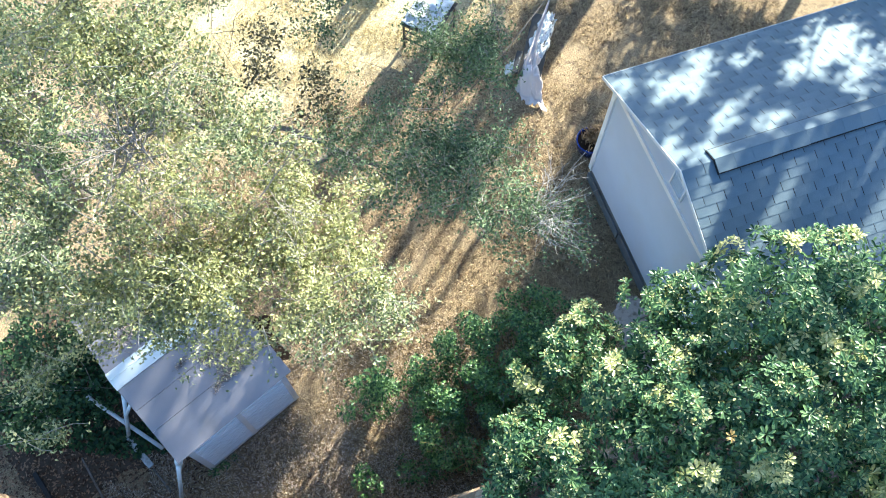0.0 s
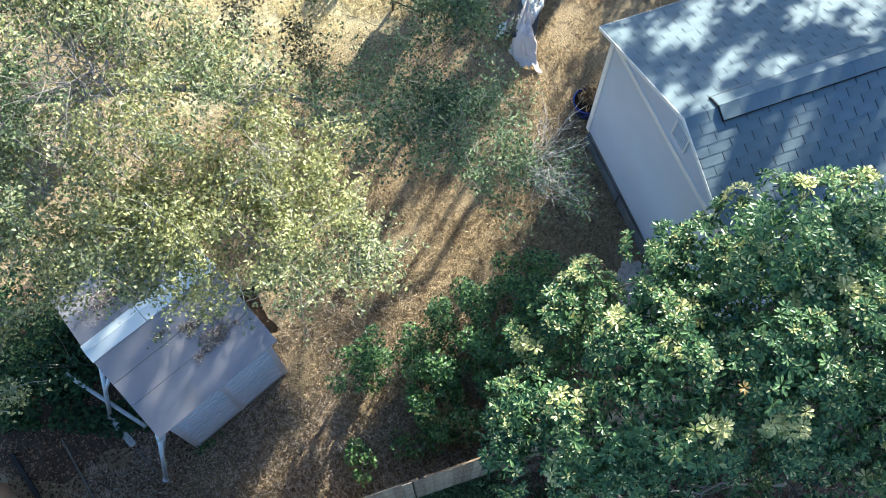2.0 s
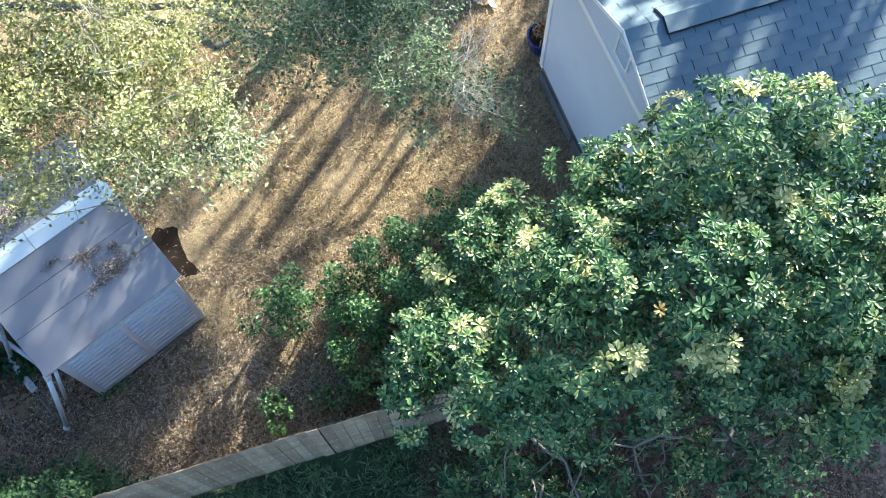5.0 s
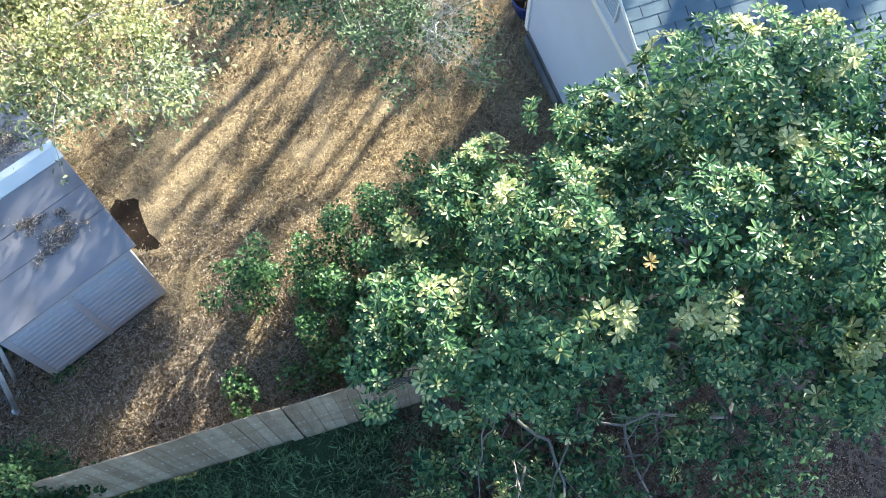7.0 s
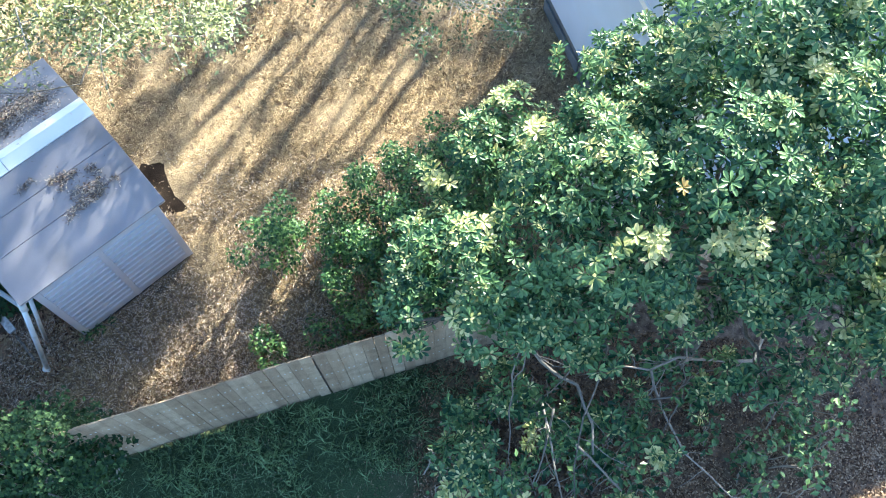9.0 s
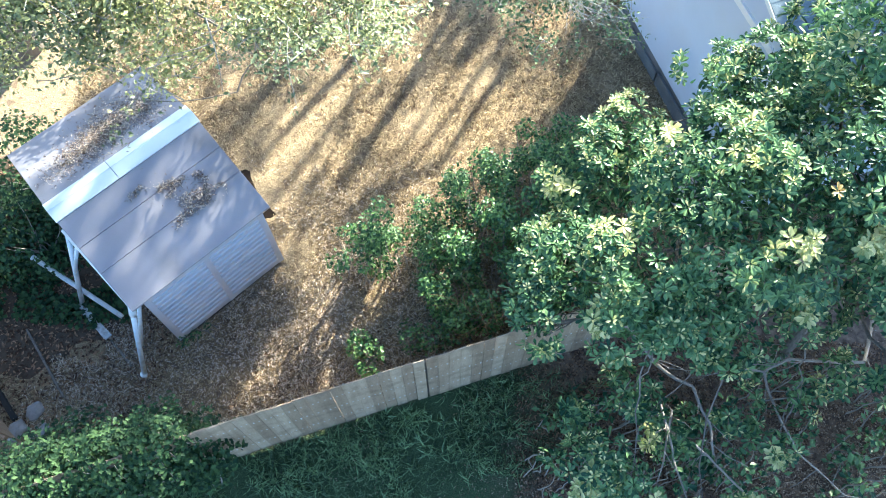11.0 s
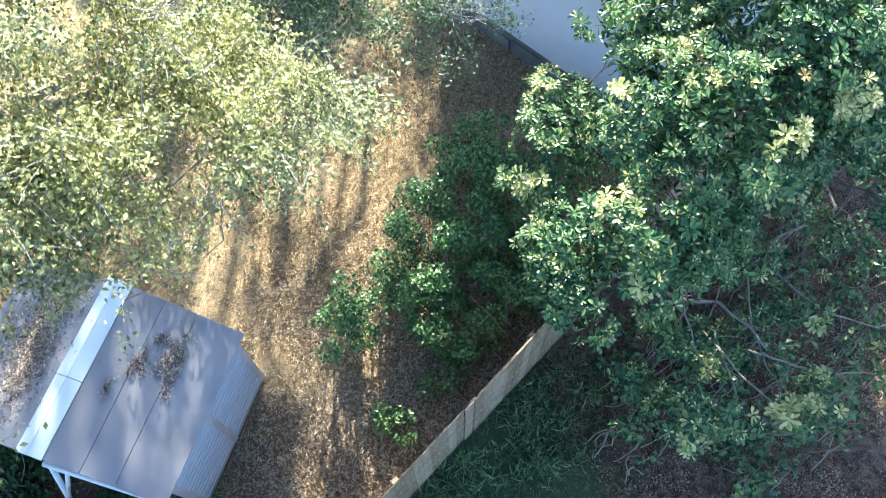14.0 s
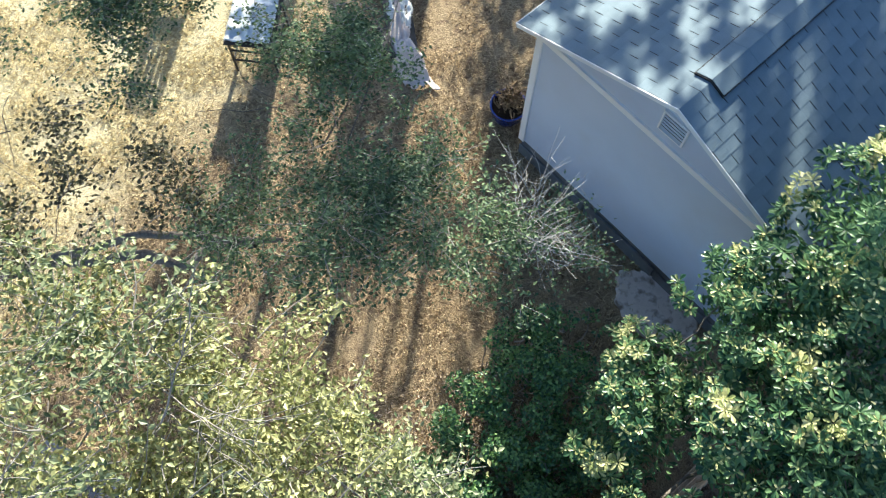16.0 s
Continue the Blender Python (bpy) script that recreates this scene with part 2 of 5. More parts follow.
M_DRY = material("dry_grass_blade", (0.13, 0.09, 0.052), (0.66, 0.52, 0.32), 0.8, 1.1, 30, 0.1, 0.0, island=1.1, translucent=0.2, spec=0.15)
M_GREEN = material("lawn_blade", (0.035, 0.065, 0.028), (0.22, 0.31, 0.14), 0.55, 1.1, 30, 0.1, 0.0, island=1.2, translucent=0.2)
M_TUFT = material("tussock_blade", (0.035, 0.07, 0.03), (0.30, 0.43, 0.19), 0.5, 1.6, 30, 0.1, 0.0, island=0.7, translucent=0.2)
M_LITTER = material("fallen_leaf", (0.15, 0.10, 0.065), (0.55, 0.425, 0.30), 0.7, 3, 30, 0.1, 0.0, island=1.2, spec=0.15)
M_CURL = material("curled_dry_leaf", (0.17, 0.14, 0.115), (0.74, 0.63, 0.51), 0.75, 3, 30, 0.1, 0.0, island=1.2, spec=0.15)
M_DARK_LEAF = material("dark_fallen_leaf", (0.07, 0.04, 0.024), (0.34, 0.215, 0.13), 0.6, 3, 30, 0.1, 0.0, island=1.0, spec=0.15)
M_BLUE = material("cobalt_glaze", (0.008, 0.018, 0.12), (0.015, 0.035, 0.22), 0.18, 3, 30, 0.2, 0.03, spec=0.7)
M_SOIL = material("dark_soil", (0.010, 0.007, 0.005), (0.038, 0.027, 0.02), 0.95, 5, 60, 0.5, 1.0, spec=0.08)
# brown dirt; the deep shade behind the shed is also in its colour
M_BED = material("shaded_soil", (0.05, 0.038, 0.028), (0.14, 0.105, 0.075), 0.95, 6, 60, 0.5, 0.9, spec=0.15)
M_STRAW = material("dried_stalk", (0.12, 0.075, 0.035), (0.30, 0.20, 0.10), 0.8, 6, 60, 0.4, 0.0, island=0.6)
M_CLOTH = material("pale_cloth", (0.62, 0.52, 0.48), (0.78, 0.68, 0.63), 0.85, 3, 120, 0.3, 0.3, stain=(0.5, 0.44, 0.4), stain_amount=0.4)
M_PLASTIC = material("clear_plastic_cover", (0.40, 0.43, 0.44), (0.80, 0.80, 0.79), 0.25, 9, 30, 0.3, 0.3)
M_TABLE = material("dark_iron", (0.02, 0.018, 0.016), (0.05, 0.045, 0.04), 0.55, 4, 60, 0.3, 0.2)
M_STONE = material("grey_stone", (0.20, 0.18, 0.17), (0.36, 0.33, 0.31), 0.85, 4, 40, 0.4, 0.6)
M_GRAVEL = material("pale_concrete", (0.50, 0.42, 0.36), (0.70, 0.61, 0.54), 0.9, 6, 80, 0.5, 0.5, stain=(0.16, 0.115, 0.08), stain_amount=0.9, stain_scale=7)
# straw blades made paler still for the sun on the far turf
M_PALE = material("sunlit_straw_blade", (0.36, 0.28, 0.125), (0.82, 0.70, 0.40), 0.8, 1.1, 30, 0.1, 0.0, island=1.0, translucent=0.25)

# places of the building, the shed and the fence
HOUSE = pose(2.0, 8.36, 0, 0, 0, 24.0)
SHED = pose(-4.046, 2.389, 0, 0, 0, 46.46)
FENCE = pose(-2.75, 1.0, 0, 0, 0, 22.25)
fence_dir = np.array([math.cos(radians(22.25)), math.sin(radians(22.25))])


def fence_side(p):
    """Metres by which points lie behind (north of) the fence line."""
    return (p[:, 0] + 2.75) * -fence_dir[1] + (p[:, 1] - 1.0) * fence_dir[0]


# ---- ground ----
def ground_material():
    m = bpy.data.materials.new("yard_ground")
    m.use_nodes = True
    nt = m.node_tree
    n, l = nt.nodes, nt.links
    geo = n.new("ShaderNodeNewGeometry")
    sep = n.new("ShaderNodeSeparateXYZ")
    l.new(geo.outputs["Position"], sep.inputs[0])

    def noise_tex(scale, detail=6):
        t = n.new("ShaderNodeTexNoise")
        t.inputs["Scale"].default_value, t.inputs["Detail"].default_value = scale, detail
        l.new(geo.outputs["Position"], t.inputs["Vector"])
        return t.outputs[0]

    def ramp(v, *stops):
        r = n.new("ShaderNodeValToRGB")
        r.color_ramp.elements[0].position, r.color_ramp.elements[1].position = stops[0][0], stops[-1][0]
        r.color_ramp.elements[0].color, r.color_ramp.elements[1].color = (*stops[0][1], 1), (*stops[-1][1], 1)
        for p, c in stops[1:-1]:
            r.color_ramp.elements.new(p).color = (*c, 1)
        l.new(v, r.inputs[0])
        return r.outputs[0]

    def mixed(f, a, b):
        x = n.new("ShaderNodeMix")
        x.data_type = "RGBA"
        l.new(f, x.inputs[0])
        l.new(a, x.inputs[6])
        l.new(b, x.inputs[7])
        return x.outputs[2]

    fine, mid, wide = noise_tex(70, 5), noise_tex(9), noise_tex(0.9)
    dry = ramp(fine, (0.3, (0.14, 0.10, 0.06)), (0.5, (0.30, 0.225, 0.135)), (0.7, (0.50, 0.395, 0.25)))
    soil = ramp(fine, (0.3, (0.075, 0.052, 0.04)), (0.7, (0.20, 0.14, 0.10)))
    lawn = ramp(fine, (0.3, (0.03, 0.05, 0.022)), (0.7, (0.11, 0.155, 0.075)))
    litter = ramp(mid, (0.35, (0.10, 0.073, 0.06)), (0.7, (0.32, 0.24, 0.18)))
    yard = mixed(ramp(mid, (0.52, (0, 0, 0)), (0.66, (0.75, 0.75, 0.75))), dry, soil)
    # straw turf, lightened where strong sun falls on the far side
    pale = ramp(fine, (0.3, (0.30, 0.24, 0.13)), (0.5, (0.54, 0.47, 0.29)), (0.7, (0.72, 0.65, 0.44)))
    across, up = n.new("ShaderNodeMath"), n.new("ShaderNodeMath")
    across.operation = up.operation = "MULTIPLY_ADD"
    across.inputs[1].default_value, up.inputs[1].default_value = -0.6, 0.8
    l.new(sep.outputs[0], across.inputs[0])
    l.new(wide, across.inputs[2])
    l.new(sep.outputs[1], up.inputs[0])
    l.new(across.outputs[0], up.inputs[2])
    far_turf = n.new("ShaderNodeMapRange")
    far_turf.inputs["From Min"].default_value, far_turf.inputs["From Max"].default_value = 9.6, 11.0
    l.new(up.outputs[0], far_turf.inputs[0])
    # the lightening stops where trees shade the west side
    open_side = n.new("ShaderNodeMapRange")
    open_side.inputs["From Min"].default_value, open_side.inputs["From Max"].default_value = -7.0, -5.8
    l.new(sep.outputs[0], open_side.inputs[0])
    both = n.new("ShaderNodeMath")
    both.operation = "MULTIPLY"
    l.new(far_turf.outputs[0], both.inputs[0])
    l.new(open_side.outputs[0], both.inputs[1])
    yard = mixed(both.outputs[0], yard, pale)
    east = n.new("ShaderNodeMath")
    east.operation = "MULTIPLY_ADD"
    east.inputs[1].default_value = 3.0
    l.new(wide, east.inputs[0])
    l.new(sep.outputs[0], east.inputs[2])
    under_tree = n.new("ShaderNodeMapRange")
    under_tree.inputs["From Min"].default_value, under_tree.inputs["From Max"].default_value = 1.7, 2.9
    l.new(east.outputs[0], under_tree.inputs[0])
    bare = mixed(under_tree.outputs[0], lawn, litter)

    # which side of the fence line
    a = n.new("ShaderNodeMath")
    a.operation = "MULTIPLY_ADD"
    a.inputs[1].default_value, a.inputs[2].default_value = -0.3786, -0.3786 * 2.75 - 0.9255
    l.new(sep.outputs[0], a.inputs[0])
    b = n.new("ShaderNodeMath")
    b.operation = "MULTIPLY_ADD"
    b.inputs[1].default_value = 0.9255
    l.new(sep.outputs[1], b.inputs[0])
    l.new(a.outputs[0], b.inputs[2])
    side = n.new("ShaderNodeMapRange")
    side.inputs["From Min"].default_value, side.inputs["From Max"].default_value = -0.05, 0.1
    l.new(b.outputs[0], side.inputs[0])
    col = mixed(side.outputs[0], bare, yard)
    bs = n["Principled BSDF"]
    l.new(col, bs.inputs["Base Color"])
    bs.inputs["Roughness"].default_value = 0.95
    bs.inputs["Specular IOR Level"].default_value = 0.1
    bp = n.new("ShaderNodeBump")
    bp.inputs["Strength"].default_value, bp.inputs["Distance"].default_value = 0.7, 0.03
    l.new(fine, bp.inputs["Height"])
    l.new(bp.outputs[0], bs.inputs["Normal"])
    return m


def ground_sheet():
    near = np.linspace(-16, 16, 129)
    far = np.array([24, 40, 80, 200, 600.0])
    ax = np.concatenate([-far[::-1], near, far])
    x, y = np.meshgrid(ax, ax + 4, indexing="ij")
    z = np.zeros_like(x)
    for i in range(x.shape[0]):
        for j in range(x.shape[1]):
            z[i, j] = 0.05 * (noise.noise((x[i, j] * 0.5, y[i, j] * 0.5, 1)) ) * (abs(x[i, j]) < 14) - 0.02
    v = np.stack([x, y, z], -1).reshape(-1, 3)
    k = len(ax)
    i, j = np.meshgrid(np.arange(k - 1), np.arange(k - 1), indexing="ij")
    f = np.stack([i * k + j, (i + 1) * k + j, (i + 1) * k + j + 1, i * k + j + 1], -1).reshape(-1, 4)
    me = array_mesh("ground", v, f)
    me.shade_smooth()
    g = link_mesh("ground", me, ground_material())
    return tagged(g, "dry brown yard turf with dark lawn past the fence", "ground", kind="structure")


ground_sheet()


def in_local(p, m):
    q = np.array(m.inverted())
    return p @ q[:3, :3].T + q[:3, 3]


def free_ground(p, beds=True):
    """Points that lie neither under the shed nor under the house."""
    a, b = in_local(p, SHED), in_local(p, HOUSE)
    shed = (a[:, 0] > -0.03) & (a[:, 0] < 1.84) & (a[:, 1] > -0.03) & (a[:, 1] < 2.72)
    house = (b[:, 0] > -0.02) & (b[:, 0] < 7.5) & (b[:, 1] < 0.02) & (b[:, 1] > -4.1)
    sx, sy = (p[:, 0] + 3.43) * 0.743 - (p[:, 1] - 4.72) * 0.669, (p[:, 0] + 3.43) * 0.669 + (p[:, 1] - 4.72) * 0.743
    soil = (sx / 0.54) ** 2 + (sy / 0.4) ** 2 < 0.95 + 0.3 * np.sin(p[:, 0] * 17 + p[:, 1] * 11) + rng.normal(0, 0.12, len(p))
    slab = (b[:, 0] < 0) & (rng.uniform(0, 1, len(p)) > 0.06) & (b[:, 0] > -0.75) & (b[:, 1] < -2.55) & (b[:, 1] > -4.2)
    bed = ((p[:, 0] + 6.3) / 1.75) ** 2 + ((p[:, 1] - 3.6) / 1.9) ** 2 < 1.0 + 0.25 * np.sin(p[:, 0] * 5 + p[:, 1] * 7)
    if not beds:
        bed[:] = False
    return p[~(shed | house | soil | slab | bed)]


def ground_points(n, x0, x1, y0, y1, north=None):
    p = np.stack([rng.uniform(x0, x1, n), rng.uniform(y0, y1, n), np.zeros(n)], -1)
    if north is not None:
        s = fence_side(p)
        p = p[s > 0.06] if north else p[s < -0.06]
    return free_ground(p)


def clumped(p, scale, keep):
    d = np.array([noise.noise((x * scale, y * scale, 3.3)) for x, y, _ in p])
    return p[d + rng.normal(0, 0.18, len(p)) > keep]


def grass(name, p, low, high, lean, mat, label, wide=1.0):
    n = len(p)
    normals = np.stack([rng.normal(0, lean, n), rng.normal(0, lean, n), np.ones(n)], -1)
    v, f = scatter(BLADE_V * [wide, 1, 1], BLADE_F, p - [0, 0, 0.012], bases(normals, rng.uniform(0, 6.28, n)), rng.uniform(low, high, n))
    v[:, 2] = np.maximum(v[:, 2], -0.03)
    return tagged(link_mesh(name, array_mesh(name, v, f), mat), label, "grass", kind="stuff")


turf = clumped(ground_points(260000, -6.5, 6, 1, 13.5, True), 1.6, -0.3)
sun_paled = turf[:, 1] * 0.8 - turf[:, 0] * 0.6 + rng.normal(0, 0.5, len(turf)) > 9.9
grass("dry_grass", turf[~sun_paled], 0.035, 0.115, 1.1, M_DRY, "short dry straw-brown turf over the whole yard", 0.8)
grass("pale_grass", turf[sun_paled], 0.04, 0.11, 0.9, M_PALE, "pale yellow straw turf with full sun put into its colour")
def thin_east(p, start):
    """Grass thins out into bare ground towards the evergreen."""
    d = np.array([noise.noise((x * 1.1, y * 1.1, 6.0)) for x, y, _ in p])
    return p[d * 1.6 + rng.normal(0, 0.25, len(p)) > (p[:, 0] - start) * 0.6]


lawn = thin_east(clumped(ground_points(130000, -6, 5, -3, 3.6, False), 0.8, -0.45), 0.2)
grass("lawn_grass", lawn, 0.05, 0.13, 0.9, M_GREEN, "dark green lawn in shade outside the wooden fence", 0.6)
tuft = thin_east(clumped(ground_points(9500, -6, 5, -3, 3.6, False), 1.5, -0.2), 0.4)
tuft = np.repeat(tuft, rng.integers(7, 20, len(tuft)), 0)
tuft = tuft + np.concatenate([rng.normal(0, 0.03, (len(tuft), 2)), np.zeros((len(tuft), 1))], 1)
tuft = tuft[fence_side(tuft) < -0.06]
grass("lawn_tussocks", tuft, 0.11, 0.21, 0.8, M_TUFT, "uneven tufts of longer green grass in the shaded lawn", 0.62)


def litter(name, p, low, high, mat, label, lift=0.012, wide=1.0):
    n = len(p)
    normals = np.stack([rng.normal(0, 0.35, n), rng.normal(0, 0.35, n), np.ones(n)], -1)
    v, f = scatter(LEAF_V * [wide, 1, 2], LEAF_F, p + [0, 0, lift], bases(normals, rng.uniform(0, 6.28, n)), rng.uniform(low, high, n))
    return tagged(link_mesh(name, array_mesh(name, v, f), mat), label, "leaves", kind="stuff")


litter("fallen_leaves", clumped(ground_points(80000, -7, 7, 0, 9), 0.9, -0.1), 0.018, 0.044, M_LITTER, "brown fallen leaves scattered over turf and soil", 0.012, 0.42)

coarse = clumped(ground_points(90000, -6.0, 1.2, 0.9, 5.4, True), 1.3, -0.25)
coarse = coarse[rng.uniform(0, 1, len(coarse)) > (coarse[:, 1] - 3.6) * 0.5]
litter("curled_leaves", coarse, 0.03, 0.066, M_CURL, "curled grey-brown leaves and straw strewn thickly over the turf", 0.02, 0.42)
bank = ground_points(26000, -3.2, 2.0, 1.0, 4.2, True)
bank = bank[fence_side(bank) + rng.normal(0, 0.25, len(bank)) < 0.75]
litter("bank_leaves", bank[::3], 0.022, 0.055, M_DARK_LEAF, "red-brown dead leaves drifted along the fence", 0.012, 1.3)
litter("bank_leaves", bank[1::2], 0.02, 0.048, M_LITTER, "pale dead leaves drifted along the fence", 0.014, 1.1)
# pale leaves only beyond the tree's shade, which the dark ones stand for
pale_spots = clumped(ground_points(90000, 0.6, 7, -2.5, 3.0, False), 1.3, -0.2)
litter("pale_leaves", pale_spots[(fence_side(pale_spots) + rng.normal(0, 0.6, len(pale_spots)) < -2.1)], 0.02, 0.05, M_LITTER, "pale brown fallen leaves beyond the lawn", 0.012, 0.9)
litter("shade_dark_leaves", clumped(ground_points(60000, 0.6, 7, -2.5, 3.0, False), 0.7, -0.65), 0.02, 0.055, M_DARK_LEAF, "red-brown leaves, darkened for the shade under the evergreen tree", 0.012, 0.75)


# ---- storage building ----
W, L, EAVE, RIDGE = 4.06, 7.6, 3.03, 3.80
SLOPE = math.atan2(RIDGE - EAVE, W / 2)
OVER, RAKE = 0.28, 0.1


def build_house():
    h = empty("storage_building", HOUSE, "pale painted board building with a grey shingle gable roof", "building")
    # gable walls are pentagons in y and z: built along y, then turned
    turn = Matrix.Rotation(radians(90), 4, "Z")

    def across(points, x0, x1):
        bm = prism([(p[0], p[1]) for p in points], -x1, -x0)
        bmesh.ops.transform(bm, matrix=turn, verts=bm.verts)
        return bm

    base = 0.4
    penta = [(-W, base), (0, base), (0, EAVE - 0.02), (-W / 2, RIDGE - 0.02), (-W, EAVE - 0.02)]
    part("gable_wall", boxed(0.006, -W, base, 0.1, 0, EAVE - 0.06), M_WALL, h)
    part("wall_panel", boxed(0.0, -W, base, 0.0055, 0, EAVE - 0.06), M_WALL, h)
    part("gable_panel", across([(-W + 0.02, EAVE - 0.055), (-0.02, EAVE - 0.055), (-0.1, EAVE - 0.02), (-W / 2, RIDGE - 0.04), (-W + 0.1, EAVE - 0.02)], -0.006, 0.1), M_WALL, h)
    part("gable_wall", across(penta, L - 0.1, L), M_WALL, h)
    part("side_wall", boxed(0.1, -0.1, base, L - 0.1, 0, EAVE - 0.06), M_WALL, h)
    part("side_wall", boxed(0.1, -W, base, L - 0.1, -W + 0.1, EAVE - 0.06), M_WALL, h)
    # trims
    part("gable_band", boxed(-0.03, -W + 0.02, EAVE - 0.16, 0.0, -0.02, EAVE - 0.06, 0.006), M_TRIM, h, "white horizontal trim board under the gable")
    for y in (-0.09, -W - 0.012):
        part("corner_board", boxed(-0.025, y, base - 0.02, 0.0, y + 0.102, EAVE - 0.165, 0.005), M_TRIM, h, "white corner board")
    rake = math.hypot(W / 2, RIDGE - EAVE)
    for s in (1, -1):
        bm = boxed(-0.045, 0, -0.14, -0.008, rake - 0.02, -0.055, 0.004)
        m = Matrix.Translation((0, -W / 2 + s * W / 2, EAVE)) @ Matrix.Rotation(-s * SLOPE if s > 0 else SLOPE, 4, "X")
        if s > 0:
            m = m @ Matrix.Diagonal((1, -1, 1, 1))
        bmesh.ops.transform(bm, matrix=m, verts=bm.verts)
        bmesh.ops.recalc_face_normals(bm, faces=bm.faces)
        part("rake_board", bm, M_TRIM, h, "white sloping rake board")
    # skirting below the wall, set back
    part("skirting", boxed(0.03, -W + 0.03, -0.05, 0.08, -0.03, base - 0.003), M_SKIRT, h, "dark grey panel skirting")
    part("skirting", boxed(0.08, -0.08, -0.05, L - 0.1, -0.03, base - 0.003), M_SKIRT, h)
    part("skirting", boxed(0.08, -W + 0.03, -0.05, L - 0.1, -W + 0.08, base - 0.003), M_SKIRT, h)
    for k in range(3):
        y = -0.02 - k * 1.38
        part("skirting_panel", boxed(-0.008 - 0.006 * (k % 2), y - 1.34, -0.03, 0.02, y, base * 0.55 + 0.05 * (k % 2), 0.006), M_SKIRT, h, "grey board leaning along the base")
    # roof decks
    for s in (1, -1):
        length = (W / 2 + OVER) / math.cos(SLOPE)
        bm = boxed(-RAKE, 0, -0.05, L + RAKE, length, -0.002)
        m = Matrix.Translation((0, -W / 2, RIDGE)) @ (Matrix.Rotation(-SLOPE, 4, "X") if s > 0 else Matrix.Rotation(SLOPE, 4, "X") @ Matrix.Diagonal((1, -1, 1, 1)))
        bmesh.ops.transform(bm, matrix=m, verts=bm.verts)
        bmesh.ops.recalc_face_normals(bm, faces=bm.faces)
        part("roof_deck", bm, M_SHINGLE_DARK, h)
        bm = boxed(-RAKE - 0.012, length - 0.008, -0.07, L + RAKE, length + 0.014, 0.002, 0.003)
        bmesh.ops.transform(bm, matrix=m, verts=bm.verts)
        bmesh.ops.recalc_face_normals(bm, faces=bm.faces)
        part("drip_edge", bm, M_TRIM, h, "white metal drip edge")
        bm = boxed(-RAKE - 0.014, 0.0, -0.06, -RAKE - 0.001, length, 0.003, 0.002)
        bmesh.ops.transform(bm, matrix=m, verts=bm.verts)
        bmesh.ops.recalc_face_normals(bm, faces=bm.faces)
        part("rake_edge", bm, M_TRIM, h, "white metal rake edge")
    # louvred vent in the gable; a black plate stands for the dark behind
    vy, vz = -W / 2 - 0.02, 3.335
    v = part("gable_vent", boxed(-0.009, vy - 0.165, vz - 0.165, -0.0065, vy + 0.165, vz + 0.165), M_DARK, h, "square white louvred gable vent")
    for y0, z0, y1, z1 in ((-0.18, -0.18, 0.18, -0.16), (-0.18, 0.16, 0.18, 0.18), (-0.18, -0.159, -0.155, 0.159), (0.155, -0.159, 0.18, 0.159)):
        part("vent_frame", boxed(-0.04, vy + y0, vz + z0, -0.0065, vy + y1, vz + z1), M_TRIM, v)
    for k in range(6):
        bm = boxed(-0.0105, -0.153, -0.002, 0.0105, 0.153, 0.002)
        bmesh.ops.transform(bm, matrix=Matrix.Translation((-0.025, vy, vz - 0.13 + k * 0.053)) @ Matrix.Rotation(radians(-15), 4, "Y"), verts=bm.verts)
        part("louvre", bm, M_TRIM, v)
    # ridge vent: two long flaps; black strips past their edges draw the gap's shade
    rv = part("ridge_vent", boxed(0.44, -W / 2 - 0.03, RIDGE - 0.03, L, -W / 2 + 0.03, RIDGE + 0.02), M_DARK, h, "raised shingled ridge vent")
    for s in (1, -1):
        m = Matrix.Translation((0, -W / 2, RIDGE + 0.034)) @ (Matrix.Rotation(-SLOPE, 4, "X") if s > 0 else Matrix.Rotation(SLOPE, 4, "X") @ Matrix.Diagonal((1, -1, 1, 1)))
        bm = boxed(0.385, 0.005, -0.03, L, 0.222, -0.002)
        bmesh.ops.transform(bm, matrix=m, verts=bm.verts)
        bmesh.ops.recalc_face_normals(bm, faces=bm.faces)
        part("vent_gap_shade", bm, M_DARK, rv)
        n_caps = 25
        for k in range(n_caps):
            x0 = 0.40 + k * (L - 0.40) / n_caps
            bm = boxed(x0, 0.0, 0.0, x0 + (L - 0.40) / n_caps - 0.002, 0.205 + rng.normal(0, 0.002), 0.007)
            bmesh.ops.transform(bm, matrix=m, verts=bm.verts)
            bmesh.ops.recalc_face_normals(bm, faces=bm.faces)
            part("cap_shingle", bm, M_SHINGLE, rv)
    return h


house = build_house()


def tab_mesh(width, depth):
    """One shingle tab: thin at the top, thick at the butt, lying along -y from its top edge."""
    w, t = width / 2 - 0.006, 0.005
    v = np.array([[-w, 0, 0], [w, 0, 0], [w, -depth, 0], [-w, -depth, 0], [-w, 0, 0.001], [w, 0, 0.001], [w, -depth, t], [-w, -depth, t]])
    f = np.array([[4, 7, 6, 5], [7, 3, 2, 6], [0, 3, 7, 4], [1, 5, 6, 2], [0, 4, 5, 1], [0, 1, 2, 3]])
    return v, f


